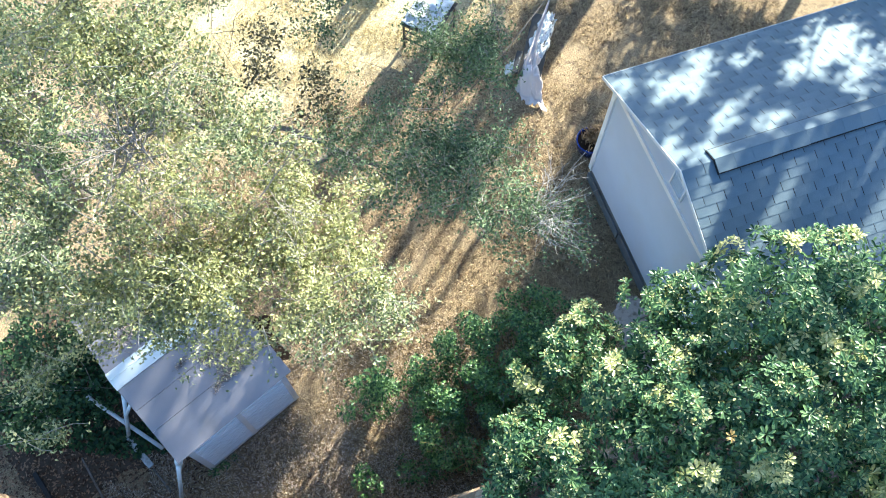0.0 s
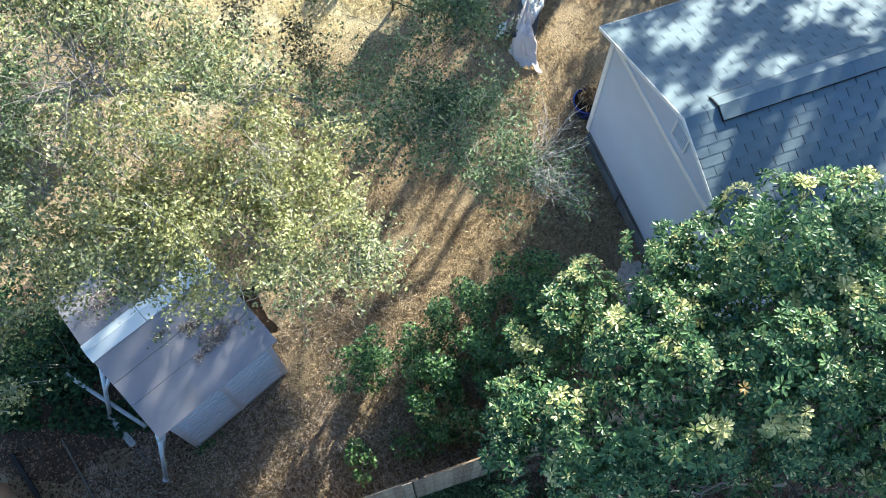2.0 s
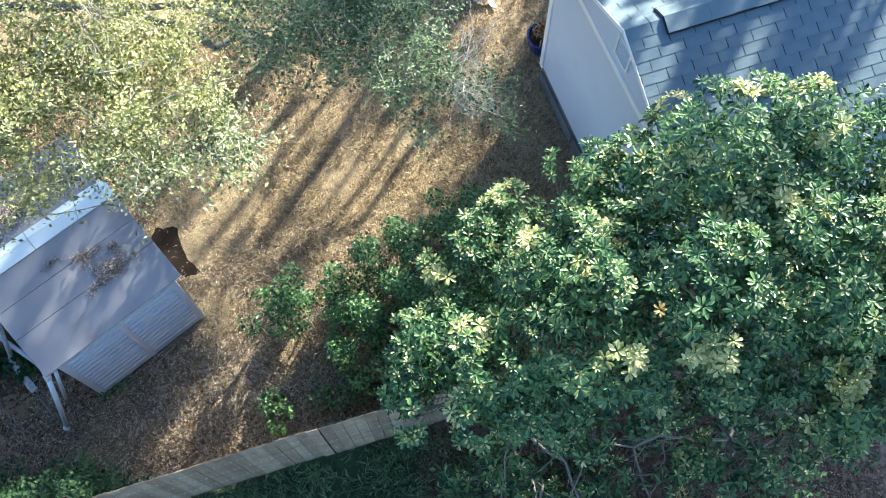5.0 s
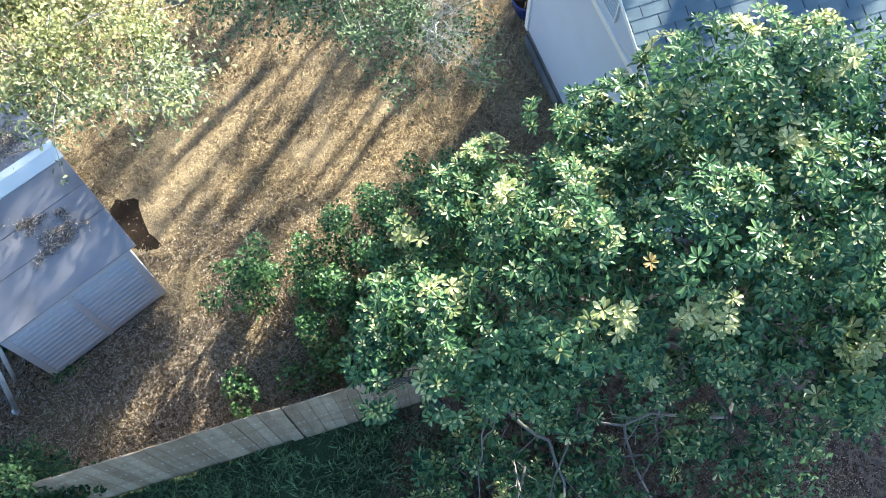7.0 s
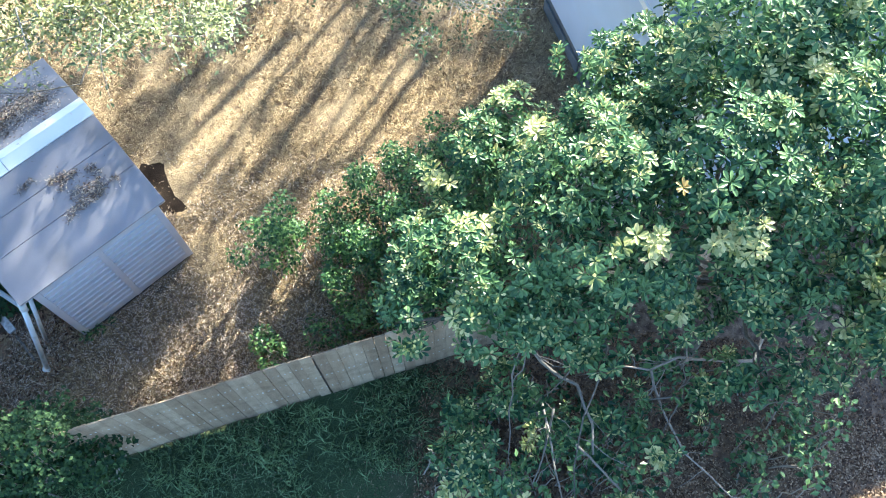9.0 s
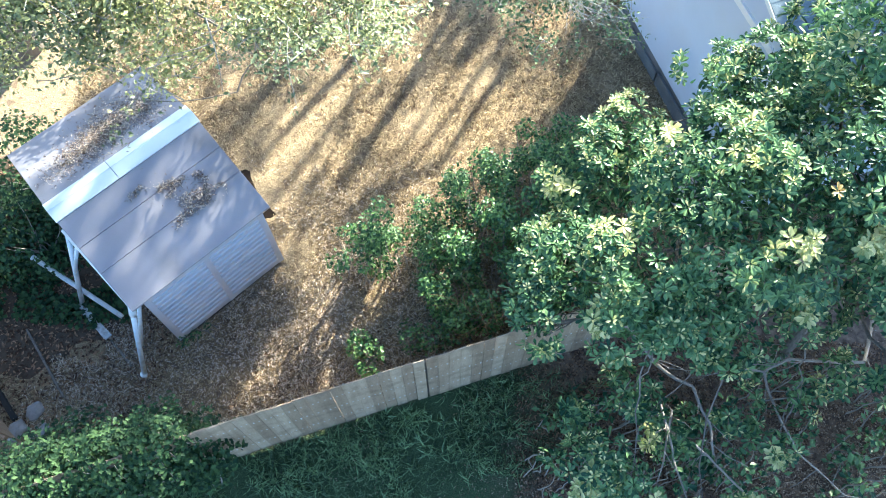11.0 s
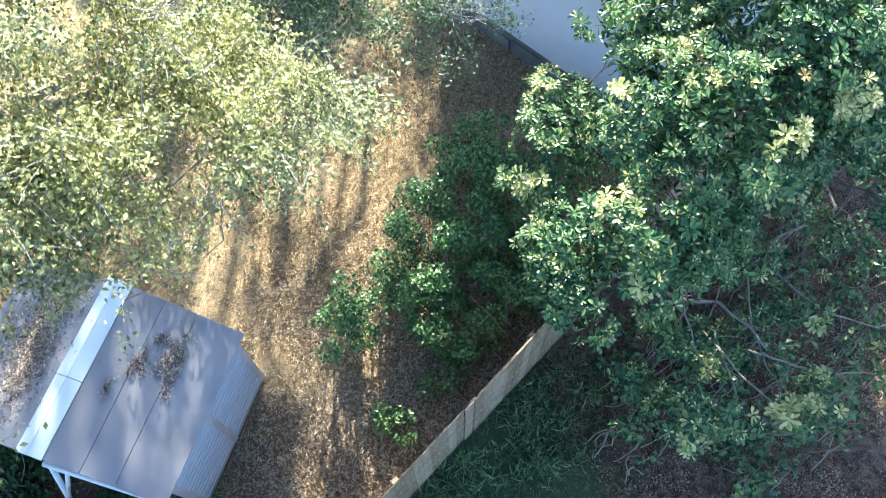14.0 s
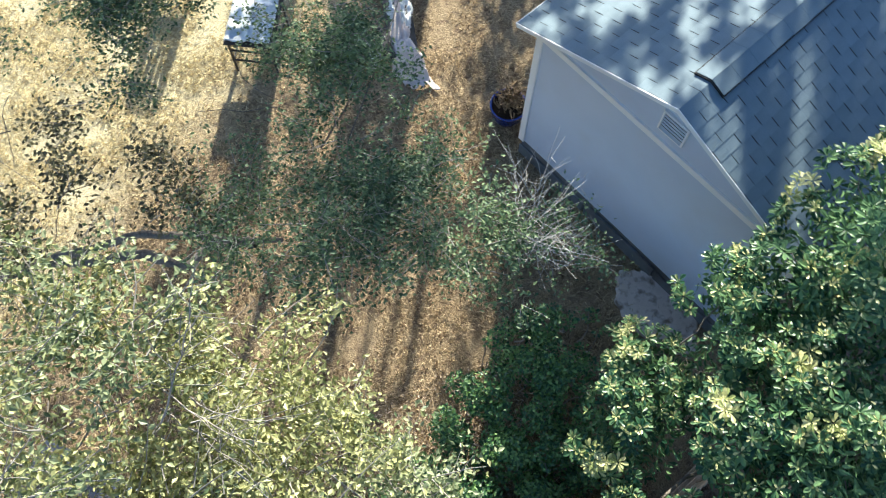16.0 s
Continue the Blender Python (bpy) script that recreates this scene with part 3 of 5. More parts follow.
def build_shingles(h):
    wide, expo = 0.333, 0.14
    length = (W / 2 + OVER) / math.cos(SLOPE)
    rows = int(length / expo) + 1
    rest_v, rest_f, base = [], [], 0
    tv, tf = tab_mesh(wide, expo + 0.012)
    whole = array_mesh("shingle", tv, tf)
    whole.materials.append(M_SHINGLE)
    made = 0
    for s in (1, -1):
        face = Matrix.Translation((0, -W / 2, RIDGE)) @ (Matrix.Rotation(-SLOPE, 4, "X") if s > 0 else Matrix.Rotation(SLOPE, 4, "X") @ Matrix.Rotation(radians(180), 4, "Z"))
        for k in range(rows):
            shift = (k % 2) * wide / 2 + rng.normal(0, 0.004)
            for c in range(-1, 25):
                a = -RAKE + shift + c * wide
                b = a + wide
                a, b = max(a, -RAKE), min(b, L + RAKE)
                if b - a < 0.03:
                    continue
                mid = (a + b) / 2
                low = min(expo + 0.012, length - k * expo)
                m = face @ Matrix.Translation((mid if s > 0 else -mid, k * expo, 0.0)) @ Matrix.Rotation(radians(180), 4, "Z") @ pose(0, 0, 0, 0, 0, rng.normal(0, 0.25))
                if b - a > wide - 0.01 and low > expo and made < 290 and mid < 3.4:
                    o = new("shingle", whole)
                    o.parent = h
                    o.matrix_local = m
                    made += 1
                else:
                    q = np.array(m)
                    v = tv * [(b - a) / wide, low / (expo + 0.012), 1]
                    rest_v.append(v @ q[:3, :3].T + q[:3, 3])
                    rest_f.append(tf + base)
                    base += len(tv)
    me = array_mesh("shingles", np.concatenate(rest_v), np.concatenate(rest_f))
    tagged(link_mesh("shingles", me, M_SHINGLE, h), kind="stuff")


# ---- resin garden shed ----
def build_shed():
    s = empty("garden_shed", SHED, "grey resin garden shed with a white skylight ridge", "shed")
    A, B, H, TOP = 1.81, 2.72, 1.72, 2.2
    c = B / 2
    # the rim's dark colour draws the shaded gap under the walls
    part("floor_rim", boxed(0.0, 0.0, -0.03, A, B, 0.03, 0.005), M_SHINGLE_DARK, s, "base frame coloured dark for the shaded gap along the ground")
    for y in (0.0, B - 0.05):
        w = part("side_wall", boxed(0.01, y - 0.002 if y == 0 else y + 0.012, 0.05, A - 0.01, y + 0.045 if y == 0 else y + 0.059, H - 0.08), M_RESIN, s)
        out = -1 if y == 0 else 1
        y0, y1 = (y - 0.006, y + 0.012) if out < 0 else (y + 0.045, y + 0.063)
        for x0, x1 in ((0.0, 0.09), (A / 2 - 0.04, A / 2 + 0.04), (A - 0.09, A)):
            part("wall_post", boxed(x0, y0 - 0.008 * (out < 0), 0.03, x1, y1 + 0.008 * (out > 0), H - 0.085, 0.006), M_RESIN, w)
        for z0, z1 in ((0.03, 0.13), (H - 0.16, H - 0.086)):
            part("wall_rail", boxed(0.09, y0, z0, A - 0.09, y1, z1, 0.004), M_RESIN, w)
        for x0, x1 in ((0.092, A / 2 - 0.042), (A / 2 + 0.042, A - 0.092)):
            for k in range(12):
                z = 0.185 + k * 0.112
                bm = boxed(x0, y0 - (0.018 if out < 0 else 0.0), z, x1, y1 + (0.0 if out < 0 else 0.018), z + 0.008, 0.0015)
                part("siding_ridge", bm, M_RIDGE, w)
    turn = Matrix.Rotation(radians(90), 4, "Z")
    for x0 in (0.01, A - 0.05):
        bm = prism([(0.0, 0.05), (B, 0.05), (B, H - 0.08), (c, TOP - 0.07), (0.0, H - 0.08)], -x0 - 0.04, -x0)
        bmesh.ops.transform(bm, matrix=turn, verts=bm.verts)
        w = part("gable_wall", bm, M_RESIN, s)
        xo = x0 - 0.015 if x0 < 0.5 else x0 + 0.042
        if x0 < 0.5:
            for y0, y1 in ((c - 0.62, c - 0.01), (c + 0.01, c + 0.62)):
                d = part("shed_door", boxed(xo, y0, 0.08, xo + 0.013, y1, 1.66, 0.004), M_RESIN, w)
                part("door_handle", boxed(xo - 0.03, y0 + 0.05 if y0 > c else y1 - 0.09, 0.8, xo, y0 + 0.09 if y0 > c else y1 - 0.05, 1.05, 0.006), M_DARK, d)
    # roof panels, three a slope, overlapping, and the skylight along the ridge
    slope = math.atan2(TOP - H, c)
    run = (c + 0.09) / math.cos(slope)
    strip = 0.165
    for sgn in (1, -1):
        m = Matrix.Translation((0, c, TOP)) @ (Matrix.Rotation(-slope, 4, "X") if sgn > 0 else Matrix.Rotation(slope, 4, "X") @ Matrix.Diagonal((1, -1, 1, 1)))
        edges = (strip, strip + 0.40, strip + 0.79, run)
        for k in range(3):
            a, b = edges[k], edges[k + 1]
            bm = boxed(-0.15, a + 0.004, -0.045 - 0.004 * k, A + 0.1, b, -0.003 - 0.004 * k, 0.006)
            bmesh.ops.transform(bm, matrix=m, verts=bm.verts)
            bmesh.ops.recalc_face_normals(bm, faces=bm.faces)
            part("roof_panel", bm, M_RESIN_ROOF, s)
        bm = boxed(-0.15, run - 0.03, -0.085, A + 0.1, run, -0.02, 0.008)
        bmesh.ops.transform(bm, matrix=m, verts=bm.verts)
        bmesh.ops.recalc_face_normals(bm, faces=bm.faces)
        part("eave_lip", bm, M_RESIN, s)
        for x0, x1 in ((-0.16, 0.72), (0.728, A + 0.11)):
            bm = boxed(x0, 0.0, -0.02, x1, strip, 0.012, 0.004)
            bmesh.ops.transform(bm, matrix=m, verts=bm.verts)
            bmesh.ops.recalc_face_normals(bm, faces=bm.faces)
            part("skylight_panel", bm, M_SKYLIGHT, s, "translucent white ridge panel")
    return slope, c, TOP


shed_slope, shed_c, shed_top = build_shed()


def roof_litter():
    pts = []
    # drifts on the open slope: two ends, half width, leaves
    for x0, y0, x1, y1, wide, n in ((0.66, 0.95, 0.86, 0.97, 0.03, 90), (0.97, 0.84, 1.2, 0.8, 0.04, 150), (1.02, 0.7, 1.2, 0.78, 0.04, 90), (1.2, 0.79, 1.34, 0.76, 0.03, 60), (1.44, 0.74, 1.52, 0.6, 0.04, 90),
                                    (1.1, 0.56, 1.5, 0.5, 0.06, 330), (1.1, 0.42, 1.4, 0.42, 0.05, 240), (0.88, 0.36, 1.1, 0.45, 0.04, 120), (1.5, 0.5, 1.66, 0.42, 0.025, 40), (0.7, 0.95, 1.6, 0.5, 0.16, 50)):
        t = rng.uniform(0, 1, n)
        pts.append(np.stack([x0 + (x1 - x0) * t + rng.normal(0, wide * 0.7, n), y0 + (y1 - y0) * t + rng.normal(0, wide * 0.7, n)], -1))
    for x, y, sx, sy, n in ((0.6, 1.95, 0.28, 0.16, 1500), (1.1, 2.1, 0.28, 0.2, 1900), (1.5, 2.0, 0.14, 0.2, 650)):
        pts.append(np.stack([rng.normal(x, sx, n), rng.normal(y, sy, n)], -1))
    p = np.concatenate(pts)
    p = p[(p[:, 0] > -0.1) & (p[:, 0] < 1.85) & (p[:, 1] > 0) & (p[:, 1] < 2.7)]
    z = shed_top - np.abs(p[:, 1] - shed_c) * math.tan(shed_slope) + rng.uniform(0.002, 0.018, len(p))
    q = np.array(SHED)
    p3 = np.stack([p[:, 0], p[:, 1], z], -1) @ q[:3, :3].T + q[:3, 3]
    litter("leaf_litter", p3[np.arange(len(p3)) % 4 != 0], 0.028, 0.055, M_CURL, "drifts of pale brown dead leaves lying on shed roof", 0.0, 0.42)
    litter("leaf_litter", p3[::4], 0.025, 0.05, M_DARK_LEAF, "drifts of dark brown dead leaves lying on shed roof", 0.0, 0.42)


roof_litter()


# ---- white pipe frame beside the shed ----
def pipe(name, a, b, r, mat, parent, label=""):
    path = np.linspace(a, b, 3)
    v, f = tube_arrays(path, [r] * 3, 12)
    me = array_mesh(name, v, f)
    me.shade_smooth()
    bm = bmesh.new()
    bm.from_mesh(me)
    bmesh.ops.holes_fill(bm, edges=[e for e in bm.edges if e.is_boundary])
    bm.to_mesh(me)
    bm.free()
    return link_mesh(name, me, mat, parent, label)


def build_frame():
    o = Vector((-4.65, 2.7, 0))
    fr = empty("swing_frame", Matrix.Translation(o), "white painted steel pipe frame standing by the shed", "frame")

    def at(x, y, z):
        return (x - o.x, y - o.y, z)

    pipe("top_bar", at(-4.10, 2.27, 1.60), at(-5.22, 3.25, 1.60), 0.032, M_PIPE, fr)
    for tx, ty, fx, fy in ((-4.14, 2.30, -4.44, 1.88), (-5.15, 3.19, -5.52, 2.79)):
        pipe("leg", at(tx, ty, 1.6), at(fx, fy, -0.02), 0.034, M_PIPE, fr)
        pipe("foot_cap", at(fx, fy, -0.02), at(fx, fy, 0.05), 0.045, M_PIPE, fr)
    pipe("brace", at(-4.11, 2.40, 1.5), at(-4.55, 2.29, 0.05), 0.028, M_PIPE, fr)
    pipe("collar", at(-4.13, 2.32, 1.66), at(-4.17, 2.26, 1.44), 0.046, M_PIPE, fr)
    pipe("brace", at(-5.0, 3.06, 1.6), at(-5.34, 2.99, 0.8), 0.026, M_PIPE, fr)


build_frame()
loose = empty("loose_pipe", pose(-5.6, 3.1, 0), "white steel pipe lying across the ivy", "pipe")
pipe("tube", (-0.58, 0.22, 0.36), (0.72, -0.45, 0.1), 0.034, M_PIPE, loose)
pipe("end_cap", (-0.62, 0.241, 0.368), (-0.57, 0.215, 0.358), 0.041, M_PIPE, loose)


def plank(name, a, b, width, thick, mat, label):
    a, b = Vector(a), Vector(b)
    d = (b - a)
    bm = boxed(0, -width / 2, 0, d.length, width / 2, thick, 0.006)
    bmesh.ops.subdivide_edges(bm, edges=[e for e in bm.edges if e.calc_length() > d.length * 0.8], cuts=6)
    for v in bm.verts:
        v.co.y += rng.normal(0, width * 0.04)
        v.co.z += rng.normal(0, 0.003)
    o = part(name, bm, mat)
    o.matrix_world = Matrix.Translation(a) @ pose(0, 0, 0, 0, 0, math.degrees(math.atan2(d.y, d.x)))
    return tagged(o, label, "plank")


plank("painted_plank", (-5.48, 2.74, 0.02), (-5.03, 2.36, 0.02), 0.1, 0.03, M_PEEL, "plank with flaking white paint lying on soil")
plank("sunken_lath", (-5.0, 2.33, 0.0), (-4.62, 1.98, 0.0), 0.035, 0.03, M_BARK, "dark weathered lath half sunk in soil")
plank("border_board", (-6.2, 2.4, 0.0), (-5.45, 1.5, 0.0), 0.035, 0.04, M_BARK, "weathered board edging a bare bed")
plank("border_board", (-6.9, 2.1, 0.0), (-6.0, 1.15, 0.0), 0.07, 0.07, M_DARK, "dark rotten board edging a bare bed")


def stone(x, y, r):
    bm = bmesh.new()
    bmesh.ops.create_icosphere(bm, subdivisions=3, radius=r)
    for v in bm.verts:
        k = 1 + 0.35 * noise.noise(v.co * 2.2 / r * 0.6 + Vector((x, y, 0)))
        v.co = Vector((v.co.x * k, v.co.y * k * 0.8, v.co.z * k * 0.55))
    o = part("stone", bm, M_STONE)
    o.matrix_world = pose(x, y, r * 0.3, 0, 0, x * 50)
    tagged(o, "rough grey stone lying on the soil", "stone", "stones by the bed")


for x, y, r in ((-5.78, 1.28, 0.13), (-5.95, 1.0, 0.15), (-5.6, 1.05, 0.09)):
    stone(x, y, r)


# ---- fence ----
def build_fence():
    f = empty("fence", FENCE, "weathered wooden privacy fence of upright boards", "fence", kind="structure")
    x, gap_x = -3.8, 2.2
    nails = bmesh.new()
    k = 0
    while x < 7.6:
        wdt = 0.138 + rng.normal(0, 0.003)
        right = x > gap_x - 0.05
        top = (1.75 if right else 1.70) + rng.normal(0, 0.008)
        y = (-0.025 if right else 0.0) + rng.normal(0, 0.003)
        bm = boxed(x, y - 0.017, -0.03 + (0.03 if k % 5 else 0), x + wdt, y, top, 0.003)
        for v in bm.verts:
            if v.co.z > 1:
                v.co.z += rng.normal(0, 0.003)
        part("board", bm, M_FENCE, f)
        x += wdt + 0.0015 + (0.022 if abs(x - gap_x) < 0.07 else 0) + abs(rng.normal(0, 0.0028))
        for z in (0.39, 0.89, 1.34):
            for dx in (0.035, 0.1):
                box(nails, x - wdt + dx, y - 0.0205, z + rng.normal(0, 0.012), x - wdt + dx + 0.016, y - 0.015, z + 0.012 + rng.normal(0, 0.008))
        k += 1
    part("nails", nails, M_VENT, f, "small bright nail heads and scuffs")["kind"] = "stuff"
    for z in (0.35, 0.85, 1.3):
        part("rail", boxed(-3.8, 0.004, z, gap_x, 0.045, z + 0.085, 0.004), M_FENCE, f)
        part("rail", boxed(gap_x + 0.31, 0.004, z, 7.6, 0.045, z + 0.085, 0.004), M_FENCE, f)
    # unseen backing, added so no sunlit rail shows through the gap
    part("post", boxed(gap_x + 0.08, 0.004, -0.05, gap_x + 0.23, 0.035, 1.5, 0.005), M_BARK, f, "dark backing added behind the joint to keep its gap dark")
    for xx in (-3.7, -1.3, 1.1, 3.5, 5.9):
        part("post", boxed(xx, 0.046, -0.05, xx + 0.09, 0.136, 1.1, 0.005), M_FENCE, f)


build_fence()


def side_panel():
    p = empty("fence_panel", pose(-5.95, 0.95, 0, 0, 0, -37), "brown wooden board panel by the ivy", "fence panel")
    for k in range(9):
        bm = boxed(-1.2 + k * 0.145, -0.02, 0.0, -1.06 + k * 0.145, 0.0, 1.5 + rng.normal(0, 0.01), 0.004)
        part("board", bm, M_WOOD, p)
    part("rail", boxed(-1.2, -0.06, 1.2, 0.1, -0.021, 1.29, 0.004), M_WOOD, p)
    part("rail", boxed(-1.2, -0.06, 0.3, 0.1, -0.021, 0.39, 0.004), M_WOOD, p)


# ---- foliage ----
def leaf_mesh(name, places, normals, sizes, tv, tf, squash=1.0):
    v, f = scatter(tv * [1, 1, squash], tf, places, bases(normals, rng.uniform(0, 6.28, len(places))), sizes)
    return array_mesh(name, v, f)


def sprays(blobs, per_area, leaves, spread, twig_len, hang=0.0, gap=-1.0, bare=()):
    """Twig sprays in flattened blobs (x, y, z, r, rz): twig tubes, leaf places and leaf normals."""
    tubes, places, normals = [], [], []
    for x, y, z, r, rz in blobs:
        small = r < 0.15
        n = 1 if small else max(2, int(per_area * r * r))
        for _ in range(n):
            d = rng.normal(0, 1, 3)
            d /= np.linalg.norm(d)
            c = np.array([x, y, z]) + d * rng.uniform(0.25, 1.05) ** 0.6 * np.array([r, r, rz])
            if not small and noise.noise(Vector(c * 1.7)) < -0.12 and rng.uniform() < 0.85:
                continue
            if not small and noise.noise(Vector(c * 0.75) + Vector((5, 1, 0))) < gap and rng.uniform() < (0.85 if r > 0.46 else 0.5):
                continue
            if any((c[0] - bx) ** 2 + (c[1] - by) ** 2 < br * br for bx, by, br in bare) and rng.uniform() < 0.7:
                continue
            out = d * [1, 1, 0.5] + rng.normal(0, 0.5, 3) + [0, 0, 0.15 - hang]
            out /= np.linalg.norm(out)
            ln = twig_len * (0.5 if small else rng.uniform(0.6, 1.3))
            s = np.linspace(0, 1, 4)[:, None]
            path = c + out * ln * (s - 0.5) + np.sin(s * 3.1) * rng.normal(0, 0.06, 3) * ln
            tubes.append((path, np.linspace(0.006, 0.002, 4)))
            m = int(leaves * (0.4 if small else rng.uniform(0.5, 1.4)))
            t = rng.uniform(0, 1, m)[:, None]
            places.append(c + out * ln * (t - 0.5) + rng.normal(0, spread, (m, 3)))
            normals.append(rng.normal(0, 0.75, (m, 3)) + [0, 0, 0.9])
    return tubes, np.concatenate(places), np.concatenate(normals)


def tree(name, base, fork, limbs, blobs, per_area, leaves, spread, twig, low, high, leaf_mat, label, r0=0.2, bark=M_BARK, twig_mat=M_TWIG, hang=0.0, plain=False, reach=(), gap=-1.0, bare=(), second=None):
    o = empty(name, Matrix.Translation(base), label, "tree")
    b = np.array(base)
    p, r = limb(base, fork, r0 * 1.25, r0 * 0.8, 0.05, 9)
    r[0] *= 1.35
    link_mesh("trunk", tubes_mesh("trunk", [(p - b, r)], 12), bark, o)
    for end, rad in limbs:
        path, rr = limb(fork, end, rad, rad * 0.3, 0.16, 9)
        tubes = [(path - b, rr)]
        for q in range(4):
            i = rng.integers(3, 9)
            e = path[i] + rng.normal(0, 0.5, 3) * [1, 1, 0.35]
            sp, sr = limb(path[i], e, rr[i] * 0.6, 0.008, 0.2, 6)
            tubes.append((sp - b, sr))
            for _ in range(3):
                j = rng.integers(2, 6)
                sp2, sr2 = limb(sp[j], sp[j] + rng.normal(0, 0.4, 3) * [1, 1, 0.5], sr[j] * 0.7, 0.004, 0.2, 5)
                tubes.append((sp2 - b, sr2))
        link_mesh("limb", tubes_mesh("limb", tubes, 7), bark, o)
    for a, e, rad in reach:
        path, rr = limb(a, e, rad, rad * 0.7, 0.07, 9)
        link_mesh("limb", tubes_mesh("limb", [(path - b, rr)], 7), bark, o)
    tw, pl, nm = sprays(blobs, per_area, leaves, spread, twig, hang, gap, bare)
    link_mesh("brushwood", tubes_mesh("brushwood", [(a - b, c) for a, c in tw], 3), twig_mat, o)["kind"] = "stuff"
    tv, tf = (LEAF_V[:4] * [1.3, 1, 1.4], np.array([[0, 1, 2, 3]])) if plain else (LEAF_V * [1.25, 1, 1.4], LEAF_F)
    dull = np.zeros(len(pl), bool)
    # noise patches of duller grey-green leaves imitate shaded tufts in the crown
    if second:
        dull = np.array([noise.noise((x * 0.8, y * 0.8, z * 1.2)) for x, y, z in pl]) + rng.normal(0, 0.2, len(pl)) > 0.12
    for mask, mat in ((~dull, leaf_mat), (dull, second)):
        if mask.any():
            link_mesh("crown", leaf_mesh("crown", pl[mask] - b, nm[mask], rng.uniform(low, high, mask.sum()), tv, tf), mat, o)["kind"] = "stuff"
    return o


rng = np.random.default_rng(21)
# sunlit oak canopy over the shed side of the yard
# main boughs of the sunlit crown
OAK_CROWN = [(-1.25, 3.75, 5.6, 0.5, 0.3), (-1.75, 4.5, 6.0, 0.55, 0.3), (-1.9, 3.7, 6.0, 0.65, 0.4), (-2.6, 3.6, 6.4, 0.75, 0.45), (-2.5, 4.6, 6.7, 0.7, 0.4),
             (-3.4, 3.4, 6.5, 0.75, 0.45), (-3.3, 4.4, 7.0, 0.85, 0.5), (-3.2, 5.1, 7.2, 0.5, 0.35), (-4.2, 3.7, 6.8, 0.9, 0.5), (-4.2, 4.9, 7.3, 0.95, 0.5),
             (-5.1, 3.3, 6.4, 0.8, 0.5), (-5.2, 4.4, 7.0, 1.0, 0.6), (-5.2, 5.6, 7.5, 1.0, 0.6), (-6.2, 4.0, 6.8, 1.0, 0.6), (-6.3, 5.6, 7.4, 1.2, 0.7),
             (-6.6, 7.0, 7.6, 1.2, 0.7)]
# lower fringe over the shed and the far side of the crown
OAK_FRINGE = [(-3.95, 3.15, 5.7, 0.38, 0.25), (-3.2, 3.1, 5.7, 0.3, 0.22), (-2.5, 3.1, 5.7, 0.3, 0.22), (-4.05, 1.85, 5.9, 0.22, 0.3), (-4.3, 2.5, 6.1, 0.35, 0.3),
              (-4.5, 5.5, 7.3, 0.6, 0.4), (-3.7, 5.5, 7.2, 0.5, 0.35), (-3.1, 5.45, 7.2, 0.35, 0.3), (-4.9, 6.0, 7.5, 0.7, 0.4),
              (-4.2, 5.9, 7.4, 0.55, 0.4), (-3.5, 5.85, 7.3, 0.35, 0.3), (-4.5, 4.8, 7.0, 0.6, 0.4), (-4.4, 4.0, 6.8, 0.55, 0.4), (-4.2, 3.3, 6.5, 0.5, 0.35), (-5.0, 5.0, 7.0, 0.7, 0.4),
              (-2.05, 3.05, 6.0, 0.42, 0.26), (-1.55, 3.15, 6.0, 0.42, 0.26), (-2.5, 3.0, 6.0, 0.4, 0.26), (-1.15, 3.2, 5.9, 0.34, 0.22), (-0.95, 3.4, 5.8, 0.28, 0.2),
              (-3.0, 3.15, 6.0, 0.34, 0.26), (-2.15, 3.25, 6.1, 0.42, 0.26), (-2.6, 3.4, 6.1, 0.42, 0.28), (-2.9, 3.6, 6.1, 0.42, 0.28), (-1.8, 3.25, 6.1, 0.36, 0.25), (-3.45, 3.3, 6.1, 0.36, 0.26), (-2.75, 3.45, 6.2, 0.45, 0.3), (-1.6, 3.6, 6.1, 0.45, 0.3), (-2.2, 3.9, 6.4, 0.5, 0.3), (-2.9, 3.15, 5.0, 0.13, 0.05), (-3.1, 2.92, 5.0, 0.12, 0.05), (-3.2, 2.73, 5.0, 0.1, 0.05)]
OAK_BLOBS = OAK_CROWN + OAK_FRINGE
